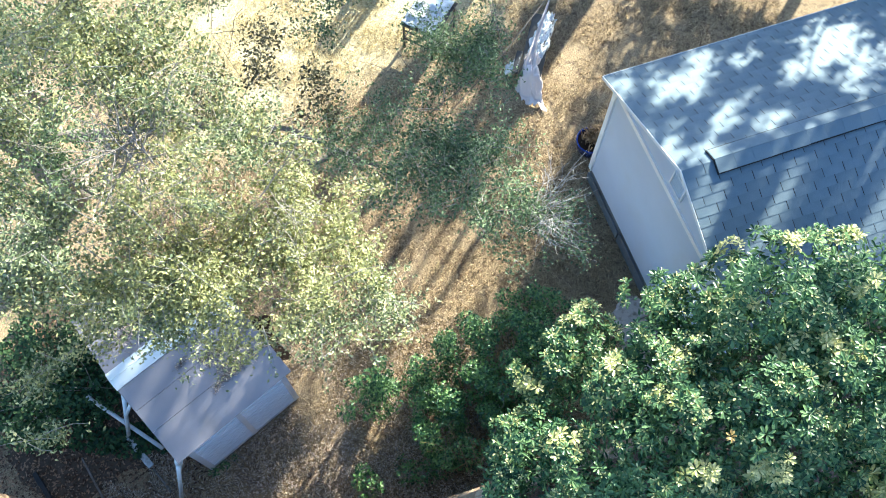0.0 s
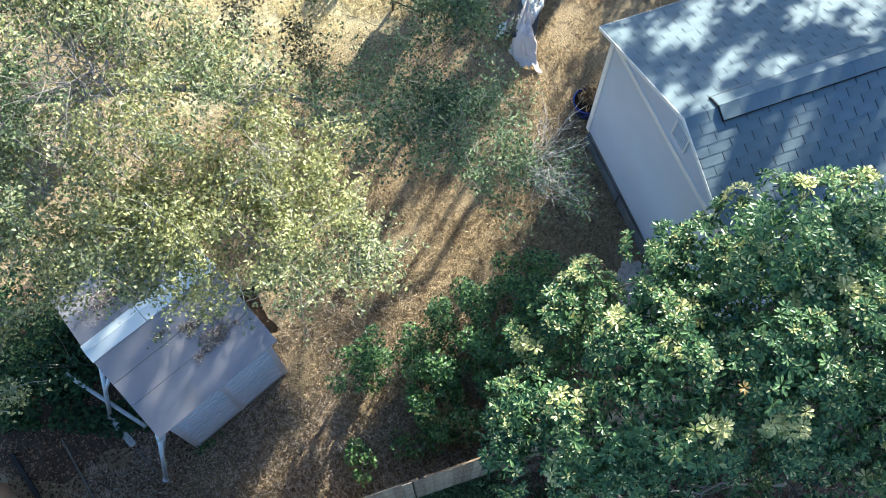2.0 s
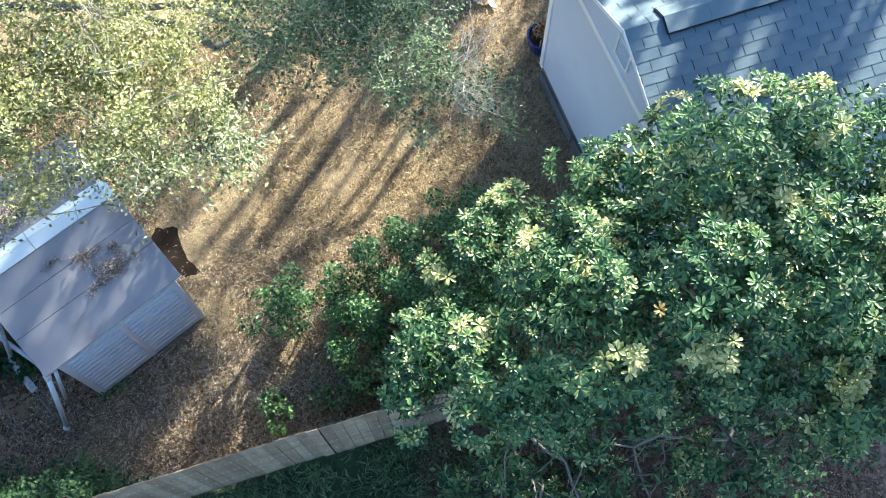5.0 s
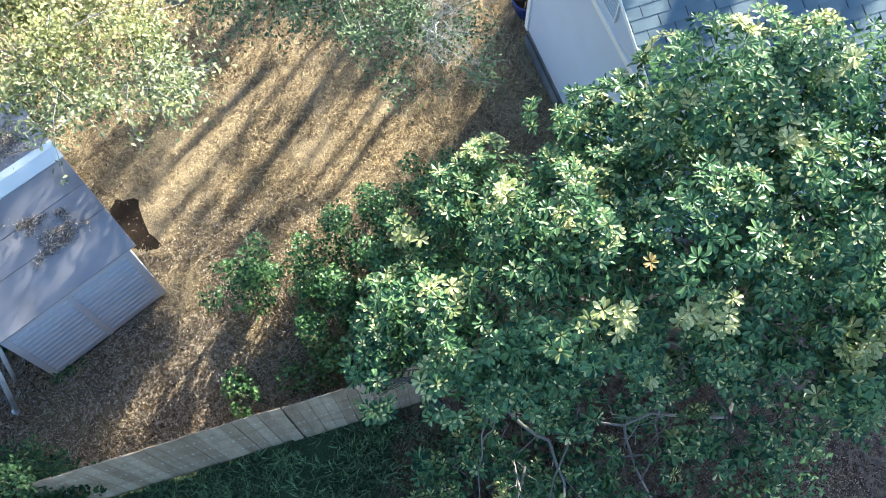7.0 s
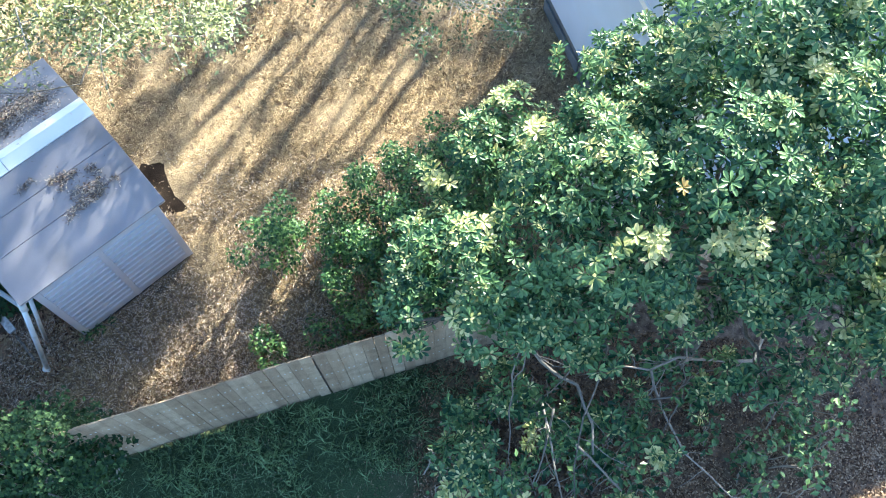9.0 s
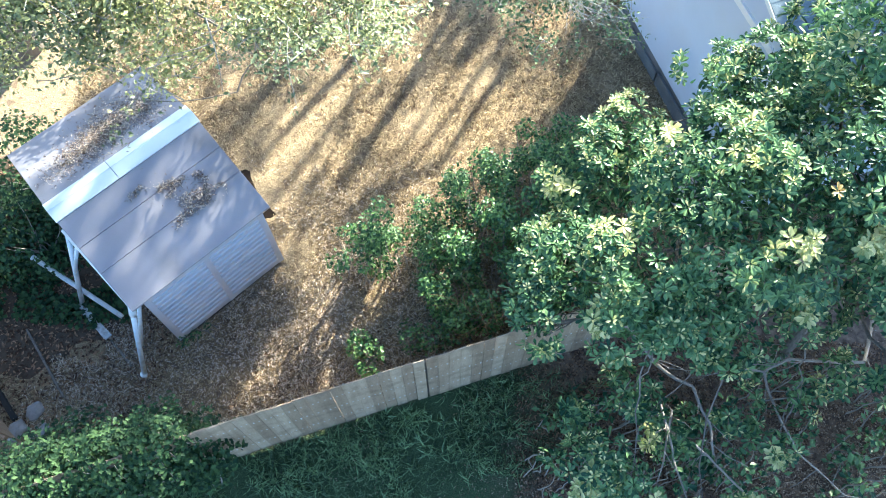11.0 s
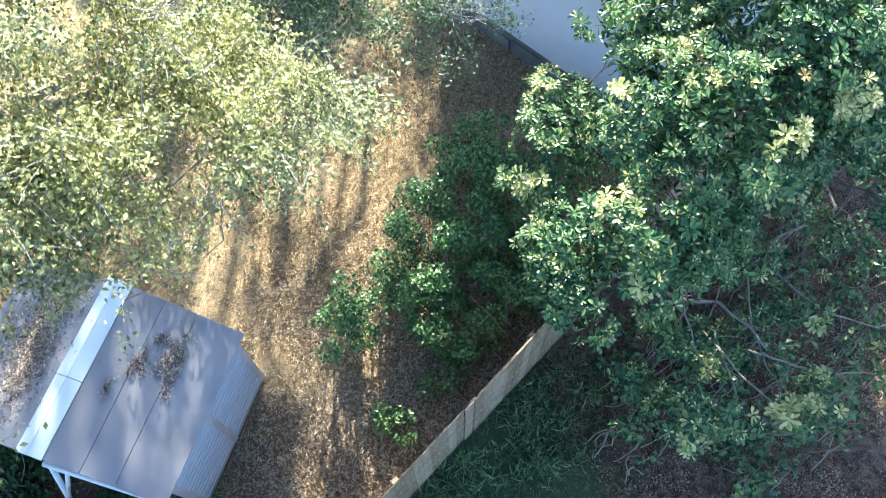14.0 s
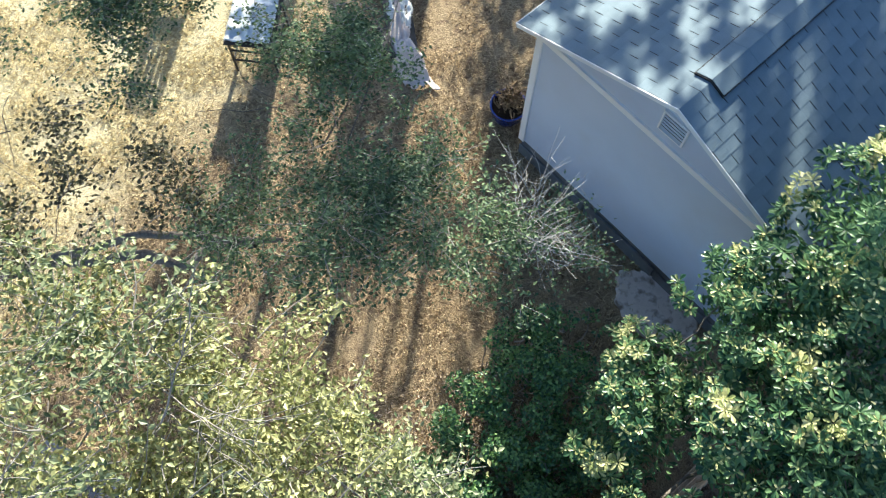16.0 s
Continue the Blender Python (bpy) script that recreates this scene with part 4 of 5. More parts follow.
tree("oak_tree", (-7.6, 7.2, -0.05), (-7.0, 6.3, 4.0), [((-2.0, 3.9, 5.2), 0.03), ((-3.4, 4.4, 5.5), 0.034), ((-4.4, 3.7, 5.4), 0.03), ((-5.4, 5.6, 6.1), 0.04), ((-6.6, 4.4, 5.6), 0.04)],
     OAK_BLOBS, 185, 68, 0.055, 0.5, 0.026, 0.06, M_OAK, "live oak with a sunlit yellow-green small-leaved crown", 0.24, gap=-0.33, bare=((-3.4, 4.4, 0.4), (-1.65, 4.55, 0.3), (-2.35, 4.75, 0.2)), second=M_OAK_GREY,
     reach=[((-7.2, 6.6, 2.9), (-4.36, 7.69, 2.0), 0.09), ((-4.36, 7.69, 2.0), (-3.25, 7.42, 2.0), 0.08), ((-3.25, 7.42, 2.0), (-2.76, 7.1, 2.0), 0.072), ((-2.76, 7.1, 2.0), (-2.47, 7.31, 2.05), 0.06),
            ((-2.47, 7.31, 2.05), (-2.65, 7.98, 2.3), 0.05), ((-2.47, 7.31, 2.05), (-1.92, 6.95, 2.4), 0.05), ((-4.36, 7.69, 2.0), (-3.12, 7.43, 2.5), 0.06), ((-3.12, 7.43, 2.5), (-2.22, 7.07, 2.5), 0.05), ((-2.22, 7.07, 2.5), (-1.6, 6.85, 2.55), 0.04)])
rng = np.random.default_rng(22)
# lower, shaded oak layer in the middle of the yard
UNDER_BLOBS = [(-1.0, 6.2, 3.7, 0.8, 0.35), (0.1, 5.9, 3.8, 0.75, 0.35), (-0.5, 7.2, 3.5, 0.85, 0.35), (0.75, 5.4, 3.5, 0.65, 0.35), (-1.9, 7.0, 3.2, 0.8, 0.35), (-0.1, 8.1, 3.4, 0.65, 0.35),
               (-0.6, 8.9, 3.4, 0.8, 0.35), (0.2, 6.8, 3.5, 0.5, 0.3), (-4.6, 9.6, 3.4, 0.7, 0.4), (-2.1, 9.9, 3.6, 0.6, 0.3), (0.1, 7.4, 3.4, 0.5, 0.3), (-0.3, 9.2, 3.3, 0.5, 0.3), (-0.1, 6.6, 3.7, 0.6, 0.3), (-2.9, 10.2, 3.5, 0.55, 0.3), (-3.6, 9.6, 3.5, 0.5, 0.3), (-4.7, 7.7, 3.2, 0.3, 0.2), (-0.75, 8.7, 3.4, 0.36, 0.3), (-0.2, 8.6, 3.4, 0.36, 0.3), (1.0, 5.7, 3.5, 0.42, 0.25), (1.25, 5.35, 3.4, 0.34, 0.25), (-2.5, 9.5, 3.5, 0.55, 0.3), (-2.9, 8.9, 3.5, 0.5, 0.3), (-2.9, 10.0, 3.5, 0.5, 0.3)]
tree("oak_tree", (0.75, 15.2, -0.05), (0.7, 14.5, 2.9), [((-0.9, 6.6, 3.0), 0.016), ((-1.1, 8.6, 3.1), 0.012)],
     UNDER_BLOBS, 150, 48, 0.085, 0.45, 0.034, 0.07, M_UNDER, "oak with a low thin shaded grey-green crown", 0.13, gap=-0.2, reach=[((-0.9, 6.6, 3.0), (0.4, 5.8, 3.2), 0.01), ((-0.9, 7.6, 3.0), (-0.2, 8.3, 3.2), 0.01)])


# added oak: its dark leaves fill in shade below the larger crown
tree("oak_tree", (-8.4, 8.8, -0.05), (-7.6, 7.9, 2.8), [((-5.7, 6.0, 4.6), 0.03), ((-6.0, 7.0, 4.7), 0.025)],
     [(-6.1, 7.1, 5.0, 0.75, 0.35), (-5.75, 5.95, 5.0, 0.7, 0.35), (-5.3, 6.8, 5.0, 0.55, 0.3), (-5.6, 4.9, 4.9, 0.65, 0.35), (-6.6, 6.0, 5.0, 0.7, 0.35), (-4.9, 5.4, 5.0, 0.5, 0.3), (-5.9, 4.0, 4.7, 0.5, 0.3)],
     120, 50, 0.08, 0.45, 0.035, 0.07, M_UNDER, "added oak whose dark green crown fills in shade under the larger one", 0.11)
tree("oak_tree", (-5.6, 15.8, -0.05), (-5.4, 15.0, 2.7), [((-3.7, 7.7, 3.2), 0.012)],
     [(-3.85, 7.6, 3.3, 0.42, 0.2), (-3.3, 7.4, 3.2, 0.4, 0.2), (-3.6, 8.0, 3.4, 0.3, 0.2), (-4.3, 7.5, 3.3, 0.35, 0.2), (-3.0, 7.8, 3.3, 0.4, 0.2), (-2.8, 7.3, 3.2, 0.35, 0.2), (-4.1, 7.9, 3.4, 0.3, 0.2), (-2.5, 7.9, 3.3, 0.4, 0.2), (-2.3, 7.4, 3.2, 0.4, 0.2), (-3.4, 8.5, 3.4, 0.4, 0.2), (-4.6, 7.2, 3.1, 0.4, 0.2), (-4.15, 7.25, 3.1, 0.35, 0.2), (-5.0, 7.3, 3.1, 0.35, 0.2)], 70, 36, 0.08, 0.4, 0.045, 0.085, M_BACKLIT, "oak bough with thin leaves coloured brown for backlight over pale turf", 0.1)


def dead_branch(name, place, reach, root, count, fan, thick, label, mat=M_DEADTWIG):
    """Bare forking twigs that start at a root and spread about a heading."""
    o = empty(name, Matrix.Translation(place), label, "branch")
    tubes = []
    for k in range(count):
        a = rng.uniform(*fan)
        ln = rng.uniform(0.45, 1.0) * reach
        end = np.array(root) + [math.cos(a) * ln, math.sin(a) * ln, rng.normal(0.12, 0.22)]
        p, r = limb(np.array(root) + rng.normal(0, 0.1, 3), end, thick, 0.003, 0.1, 8)
        tubes.append((p, r))
        for _ in range(9):
            j = rng.integers(2, 8)
            q, t = limb(p[j], p[j] + (end - root) * rng.uniform(0.1, 0.3) + rng.normal(0, 0.16, 3), max(0.0028, r[j] * 0.6), 0.0015, 0.1, 5)
            tubes.append((q, t))
    link_mesh("brushwood", tubes_mesh("brushwood", tubes, 4), mat, o)["kind"] = "stuff"


dead_branch("dead_branch", (0.75, 5.75, 3.6), 0.78, (0.0, 0.0, 0.0), 20, (-1.2, 1.7), 0.004, "pale bare dead twigs hanging at a crown's edge")
dead_branch("dead_branch", (-3.4, 4.4, 7.1), 0.8, (0.0, 0.0, 0.0), 30, (0.0, 6.28), 0.009, "tangle of bare pale twigs in the oak's crown", M_LIMB)
dead_branch("dead_branch", (-4.9, 5.3, 7.6), 0.6, (0.0, 0.0, 0.0), 12, (0.0, 6.28), 0.009, "bare grey-brown branch ends in the oak's crown", M_TWIG)
dead_branch("dead_branch", (-5.3, 4.3, 7.5), 0.8, (0.0, 0.0, 0.0), 9, (-1.0, 2.6), 0.008, "bare pale twigs rising from the oak's crown", M_LIMB)
dead_branch("dead_branch", (-2.3, 4.2, 6.6), 0.7, (0.0, 0.0, 0.0), 4, (-0.8, 1.2), 0.006, "long bare twigs at the tip of an oak bough", M_LIMB)
dead_branch("dead_branch", (0.15, 2.75, 0.0), 0.85, (0.0, 0.0, 0.7), 10, (0.8, 3.9), 0.006, "thin bare brown twigs standing by the fence", M_STRAW)


# ---- broad-leaved evergreen ----
def rosette():
    """Leaves in a flat whorl round a shoot along +z, and the small upright ones in its heart: two pairs of vertices and faces."""
    out = []
    for heart, n in ((False, rng.integers(8, 11)), (True, rng.integers(3, 6))):
        tv, tf, base, turn = [], [], 0, rng.uniform(0, 6.28)
        for k in range(n):
            a = turn + k * 6.283 / n + rng.normal(0, 0.16)
            up = rng.uniform(0.55, 1.0) if heart else rng.uniform(-0.1, 0.42)
            size = rng.uniform(0.055, 0.085) if heart else rng.uniform(0.09, 0.125)
            d = np.array([math.cos(a) * math.cos(up), math.sin(a) * math.cos(up), math.sin(up)])
            nrm = np.array([-math.cos(a) * math.sin(up), -math.sin(a) * math.sin(up), math.cos(up)]) + rng.normal(0, 0.12, 3)
            nrm -= d * nrm.dot(d)
            nrm /= np.linalg.norm(nrm)
            m = np.stack([np.cross(d, nrm), d, nrm], -1)
            tv.append((BROAD_V * [1.14, 1, 1] * size) @ m.T + d * 0.012 + [0, 0, 0.015 if heart else rng.uniform(-0.035, 0.01)])
            tf.append(BROAD_F + base)
            base += len(BROAD_V)
        out.append((np.concatenate(tv), np.concatenate(tf)))
    return out


# upper lobes
EVERGREEN_TOP = [(0.95, 2.55, 3.0, 0.5), (1.55, 2.3, 3.3, 0.65), (1.25, 3.6, 2.85, 0.52), (2.15, 3.15, 3.75, 0.66), (2.5, 2.75, 4.1, 0.8), (2.6, 3.85, 3.6, 0.64),
                 (1.5, 4.1, 3.0, 0.42), (3.3, 3.2, 4.3, 0.85), (3.5, 4.4, 4.5, 0.75), (4.4, 3.5, 4.3, 0.9), (4.6, 4.6, 4.4, 0.8), (3.9, 2.75, 3.9, 0.7),
                 (5.4, 3.4, 4.2, 1.0), (5.2, 2.75, 3.7, 0.7), (6.4, 3.6, 4.2, 1.0), (2.3, 2.15, 3.2, 0.48), (1.8, 1.95, 3.2, 0.42), (2.6, 1.9, 2.8, 0.3),
                 (4.15, 2.35, 3.3, 0.42), (4.95, 2.35, 3.4, 0.45), (5.7, 2.5, 3.4, 0.5), (4.0, 1.45, 3.38, 0.2), (3.4, 2.35, 2.9, 0.28), (3.05, 2.5, 3.2, 0.32)]
# lower lobes and drooping branch ends
EVERGREEN_SKIRT = [(1.72, 3.72, 2.75, 0.36), (2.1, 4.1, 2.75, 0.36), (0.42, 2.3, 3.0, 0.18), (0.75, 2.22, 3.0, 0.16), (2.5, 4.5, 3.6, 0.4), (0.6, 2.65, 3.05, 0.3), (0.65, 2.1, 3.0, 0.28), (0.6, 1.85, 3.25, 0.14), (1.24, 0.66, 2.2, 0.3),
                   (1.45, 0.85, 2.2, 0.25), (1.75, 0.55, 2.3, 0.22), (2.2, 1.1, 2.0, 0.22), (1.9, 1.35, 2.2, 0.25), (1.6, 1.5, 2.2, 0.25), (1.1, 1.42, 1.6, 0.18),
                   (1.25, 1.2, 1.6, 0.2), (2.2, 0.05, 2.4, 0.2), (2.55, 0.12, 2.2, 0.24), (2.9, 0.3, 1.9, 0.2), (3.1, 0.4, 1.9, 0.18), (3.7, 0.2, 1.8, 0.2),
                   (2.9, 4.2, 3.9, 0.55), (4.0, 3.9, 4.5, 0.6), (3.3, 1.2, 1.9, 0.2), (3.9, 1.8, 2.2, 0.2), (3.5, 1.6, 2.1, 0.16), (2.9, 1.5, 1.9, 0.2),
                   (4.7, 2.0, 2.7, 0.28), (5.4, 2.0, 2.7, 0.3)]
MAG_BLOBS = EVERGREEN_TOP + EVERGREEN_SKIRT


def evergreen():
    base = np.array([4.0, 2.6, -0.05])
    o = empty("evergreen_tree", Matrix.Translation(base), "broad-leaved evergreen tree with glossy leaf rosettes", "tree")
    fork = np.array([4.1, 2.95, 2.2])
    p, r = limb(base, fork, 0.075, 0.055, 0.06, 8)
    link_mesh("trunk", tubes_mesh("trunk", [(p - base, r)], 12), M_BARK, o)
    C = np.array([b[:3] for b in MAG_BLOBS])
    R = np.array([b[3] for b in MAG_BLOBS])
    for x, y, z, rad in MAG_BLOBS:
        upper = C[C[:, 2] > z + 0.15]
        start = fork if z > 3.0 or not len(upper) else upper[np.argmin(np.linalg.norm(upper - [x, y, z], axis=1))]
        path, rr = limb(start, (x, y, z), 0.035 if z > 3.0 else 0.012, 0.010 if z > 3.0 else 0.005, 0.14, 9)
        tubes = [(path - base, rr)]
        for _ in range(8 if z > 2.65 else 3):
            i = rng.integers(6, 9)
            d = rng.normal(0, 1, 3)
            d /= np.linalg.norm(d)
            q, t = limb(path[i], np.array([x, y, z]) + d * rad * 0.95, rr[i] * 0.6, 0.004, 0.15, 6)
            tubes.append((q - base, t))
        link_mesh("limb", tubes_mesh("limb", tubes, 6), M_BARK, o)
    # bare boughs that show under the crown
    for r0, way in ((0.022, ((4.6, 2.7, 1.7), (4.3, 2.1, 2.0), (3.5, 2.08, 2.0), (3.2, 1.92, 1.97), (2.82, 1.94, 2.0))),
                    (0.026, ((0.95, 2.6, 2.5), (1.75, 2.22, 2.1), (2.0, 1.92, 2.0), (2.4, 1.69, 2.0), (2.57, 1.27, 2.0), (2.57, 0.95, 2.05))),
                    (0.016, ((3.2, 1.92, 1.97), (3.35, 1.5, 1.85), (3.6, 1.1, 1.7), (4.1, 0.7, 1.6))), (0.015, ((2.15, 1.4, 2.05), (2.09, 1.05, 2.0), (1.95, 0.6, 2.1))),
                    (0.014, ((2.4, 1.05, 2.0), (2.75, 0.74, 1.95), (3.08, 0.45, 1.9), (3.6, 0.25, 1.85))), (0.015, ((2.02, 1.44, 2.1), (2.16, 0.9, 2.0), (2.3, 0.3, 2.2)))):
        tubes = []
        way = [np.array(q) for q in way]
        radii = np.linspace(r0, r0 * 0.45, len(way))
        for a, b, ra, rb in zip(way, way[1:], radii, radii[1:]):
            path, rr = limb(a, b, ra, rb, 0.06, 6)
            tubes.append((path - base, rr))
            for _ in range(2):
                j = rng.integers(1, 6)
                q, t = limb(path[j], path[j] + (b - a) * 0.4 + rng.normal(0, 0.2, 3) * [1, 1, 0.5], 0.006, 0.0025, 0.18, 5)
                tubes.append((q - base, t))
        link_mesh("bare_branch", tubes_mesh("bare_branch", tubes, 7), M_LIMB, o)
    # shoots on the outside of the crown's lobes
    pl, nm, old = [], [], []
    for k, (x, y, z, rad) in enumerate(MAG_BLOBS):
        # tufts of shoots, with dark gaps between them
        m = int(50 * rad * rad * (0.55 if z < 2.85 else 1.0)) + 1
        d = rng.normal(0, 1, (m, 3))
        d /= np.linalg.norm(d, axis=1)[:, None]
        d[:, 2] = np.where(d[:, 2] < -0.25, -d[:, 2], d[:, 2])
        lump = np.array([noise.noise(Vector(q * 2.2 + C[k])) for q in d])
        heart = C[k] + d * (rad * (0.93 + 0.55 * lump + rng.normal(0, 0.07, m)))[:, None]
        n = rng.integers(6, 12, m) * (lump > -0.3)
        heart, d = np.repeat(heart, n, 0), np.repeat(d, n, 0)
        # low south lobes get paler leaves too, as if the sun reached them
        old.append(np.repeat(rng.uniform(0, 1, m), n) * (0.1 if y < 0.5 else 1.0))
        off = rng.normal(0, 0.108, (len(d), 3))
        out = (off * d).sum(1)[:, None]
        off -= d * out
        q = heart + off + d * (0.10 - 2.2 * (off ** 2).sum(1))[:, None] + d * rng.normal(0, 0.03, (len(d), 1))
        inside = (np.linalg.norm(q[:, None] - C[None], axis=2) < R[None] * 0.78)
        inside[:, k] = False
        ok = ~inside.any(1)
        h = in_local(q, HOUSE)
        ok &= ~((h[:, 0] > -0.1) & (h[:, 1] > -W - 0.1) & (h[:, 2] < RIDGE + 0.15 - np.abs(h[:, 1] + W / 2) * 0.44))
        pl.append(q[ok])
        old[-1] = old[-1][ok]
        nm.append((d * 0.8 + off * 4.0 + [0, 0, 0.9] + rng.normal(0, 0.2, d.shape))[ok])
    pl, nm = np.concatenate(pl), np.concatenate(nm)
    forms = [rosette() for _ in range(8)]
    meshes = []
    for (v, f), (hv, hf) in forms:
        me = array_mesh("shoot", np.concatenate([v, hv]), np.concatenate([f, hf + len(v)]))
        me.materials.append(M_BROAD)
        meshes.append(me)
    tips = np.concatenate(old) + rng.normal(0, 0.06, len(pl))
    red = int(np.argmin(np.linalg.norm(pl - [2.83, 2.56, 4.92], axis=1)))
    near = np.linalg.norm(pl[:, :2] - [2.83, 2.52], axis=1)
    pl[(near < 0.24) & (pl[:, 2] > 4.75)] -= [0, 0, 0.3]
    pl[red], nm[red] = (2.83, 2.56, 5.0), (0.05, -0.15, 1)
    order = np.argsort(-pl[:, 2] + rng.normal(0, 0.5, len(pl)))
    singles = set(order[:260].tolist()) - {red}
    turns = bases(nm, rng.uniform(0, 6.28, len(pl)))
    sizes = rng.uniform(0.64, 0.98, len(pl))
    sizes[red] = 0.62
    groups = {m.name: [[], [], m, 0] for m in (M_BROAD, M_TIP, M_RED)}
    for i in range(len(pl)):
        k = i % len(forms)
        if i in singles:
            c = new("shoot", meshes[k])
            c.parent = o
            c.matrix_local = Matrix.Translation(pl[i] - base) @ Matrix(turns[i].tolist()).to_4x4() @ Matrix.Scale(sizes[i], 4)
            continue
        # whole tufts paler with height: sun on the crown put into leaf colour
        pale_tuft = tips[i] < 0.04 + 0.07 * max(0, pl[i, 2] - 2.9)
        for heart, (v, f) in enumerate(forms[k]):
            key = M_RED if i == red else (M_TIP if pale_tuft or (heart and tips[i] < 0.72) else M_BROAD)
            g = groups[key.name]
            g[0].append((v * sizes[i]) @ turns[i].T + pl[i] - base)
            g[1].append(f + g[3])
            g[3] += len(v)
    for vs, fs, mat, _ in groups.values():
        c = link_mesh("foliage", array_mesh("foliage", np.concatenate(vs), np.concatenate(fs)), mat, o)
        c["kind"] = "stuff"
    # inner leaves, hanging in the shade
    n = 23000
    share = R ** 2 * np.where(C[:, 2] < 2.85, 0.5, 1.0)
    pick = rng.choice(len(MAG_BLOBS), n, p=share / share.sum())
    d = rng.normal(0, 1, (n, 3))
    d /= np.linalg.norm(d, axis=1)[:, None]
    q = C[pick] + d * (R[pick] * rng.uniform(0.35, 0.92, n))[:, None]
    q = q[(np.linalg.norm(q[:, :2] - [2.83, 2.52], axis=1) > 0.2) | (q[:, 2] < 4.7)]
    h = in_local(q, HOUSE)
    q = q[~((h[:, 0] > -0.1) & (h[:, 1] > -W - 0.1) & (h[:, 2] < RIDGE + 0.15 - np.abs(h[:, 1] + W / 2) * 0.44))]
    me = leaf_mesh("inner_foliage", q - base, rng.normal(0, 0.7, (len(q), 3)) + [0, 0, 0.7], rng.uniform(0.085, 0.125, len(q)), BROAD_V, BROAD_F)
    link_mesh("inner_foliage", me, M_BROAD, o)["kind"] = "stuff"


rng = np.random.default_rng(23)
evergreen()
rng = np.random.default_rng(24)


# ---- shrubs and ivy ----
def shrub(name, blobs, count, low, high, mat, label, stems=14, category="shrub", open_below=-1.0):
    b = np.array([blobs[0][0], blobs[0][1], 0.0])
    o = empty(name, Matrix.Translation(b), label, category)
    tubes = []
    for x, y, z, r in blobs:
        for _ in range(stems):
            d = rng.normal(0, 1, 3)
            d[2] = abs(d[2])
            e = np.array([x, y, z]) + d / np.linalg.norm(d) * r * 0.9
            s = np.array([x + rng.normal(0, 0.1), y + rng.normal(0, 0.1), -0.03])
            p, rr = limb(s, e, 0.012, 0.003, 0.12, 6)
            tubes.append((p - b, rr))
    link_mesh("branchwork", tubes_mesh("branchwork", tubes, 5), M_LIMB, o)["kind"] = "stuff"
    pl, nm = [], []
    for x, y, z, r in blobs:
        n = int(count * r * r)
        d = rng.normal(0, 1, (n, 3))
        d /= np.linalg.norm(d, axis=1)[:, None]
        lump = np.array([noise.noise(Vector(q * 3 + [x, y, z])) for q in d])
        q = np.array([x, y, z]) + d * (r * (1 + 0.5 * lump) * rng.uniform(0.45, 1.05, n) ** 0.5)[:, None]
        k = (q[:, 2] > 0.02) & (np.array([noise.noise(Vector(p * 2.6)) for p in q]).reshape(-1) > open_below)
        pl.append(q[k])
        nm.append((d * 0.6 + [0, 0, 0.8] + rng.normal(0, 0.5, (n, 3)))[k])
    pl, nm = np.concatenate(pl), np.concatenate(nm)
    c = link_mesh("leaves", leaf_mesh("leaves", pl - b, nm, rng.uniform(low, high, len(pl)), LEAF_V * [1.5, 1, 1], LEAF_F), mat, o)
    c["kind"] = "stuff"


def sprig_blobs(spots, each, spread):
    out = []
    for x, y, z in spots:
        for _ in range(each):
            out.append((x + float(np.clip(rng.normal(0, spread), -1.3 * spread, 1.3 * spread)), y + float(np.clip(rng.normal(0, spread), -1.3 * spread, 1.3 * spread)), max(0.15, z * rng.uniform(0.35, 1.1)), rng.uniform(0.07, 0.22)))
    return out


SHRUB_ARM = [(-1.6, 3.6, 0.9), (-1.35, 3.75, 0.9), (-1.1, 3.75, 1.0), (-0.85, 3.9, 1.1), (-0.6, 3.75, 0.9), (-0.45, 3.4, 0.8), (-0.3, 3.0, 0.7), (-0.15, 3.5, 0.8), (-0.2, 2.95, 0.4)]
SHRUB_CORE = [(-0.35, 4.3, 1.2), (-0.1, 4.6, 1.3), (0.3, 4.8, 1.4), (0.7, 5.0, 1.4), (1.1, 5.2, 1.3), (1.5, 5.0, 1.2), (0.3, 4.2, 1.3), (0.7, 4.5, 1.4), (1.1, 4.6, 1.4),
              (0.9, 4.0, 1.2), (1.3, 4.1, 1.2), (0.5, 3.7, 1.0), (0.0, 3.9, 1.0), (0.1, 3.3, 0.8), (0.5, 3.2, 1.0), (0.9, 3.5, 0.8), (1.2, 3.7, 0.8)]
shrub("green_shrub", sprig_blobs(SHRUB_ARM, 9, 0.19) + sprig_blobs(SHRUB_CORE, 9, 0.27), 5600, 0.035, 0.07, M_BUSH, "bright green small-leaved shrub growing along the fence", 1, open_below=-0.22)
shrub("weed", [(-3.98, 2.36, 0.08, 0.09), (-3.84, 2.48, 0.06, 0.08), (-3.7, 2.62, 0.05, 0.06)], 9000, 0.025, 0.05, M_BUSH, "small dark green weeds at the shed wall's foot", 4, "weed")
low_spots = [(x, y, z) for x, y, z in zip(rng.uniform(1.6, 5.6, 30), rng.uniform(0.0, 2.6, 30), rng.uniform(0.3, 1.3, 30)) if y < 0.41 * x + 1.4]
low_spots += [(x, y, z) for x, y, z in zip(rng.uniform(1.0, 3.6, 16), rng.uniform(-0.2, 1.5, 16), rng.uniform(0.5, 1.8, 16))]
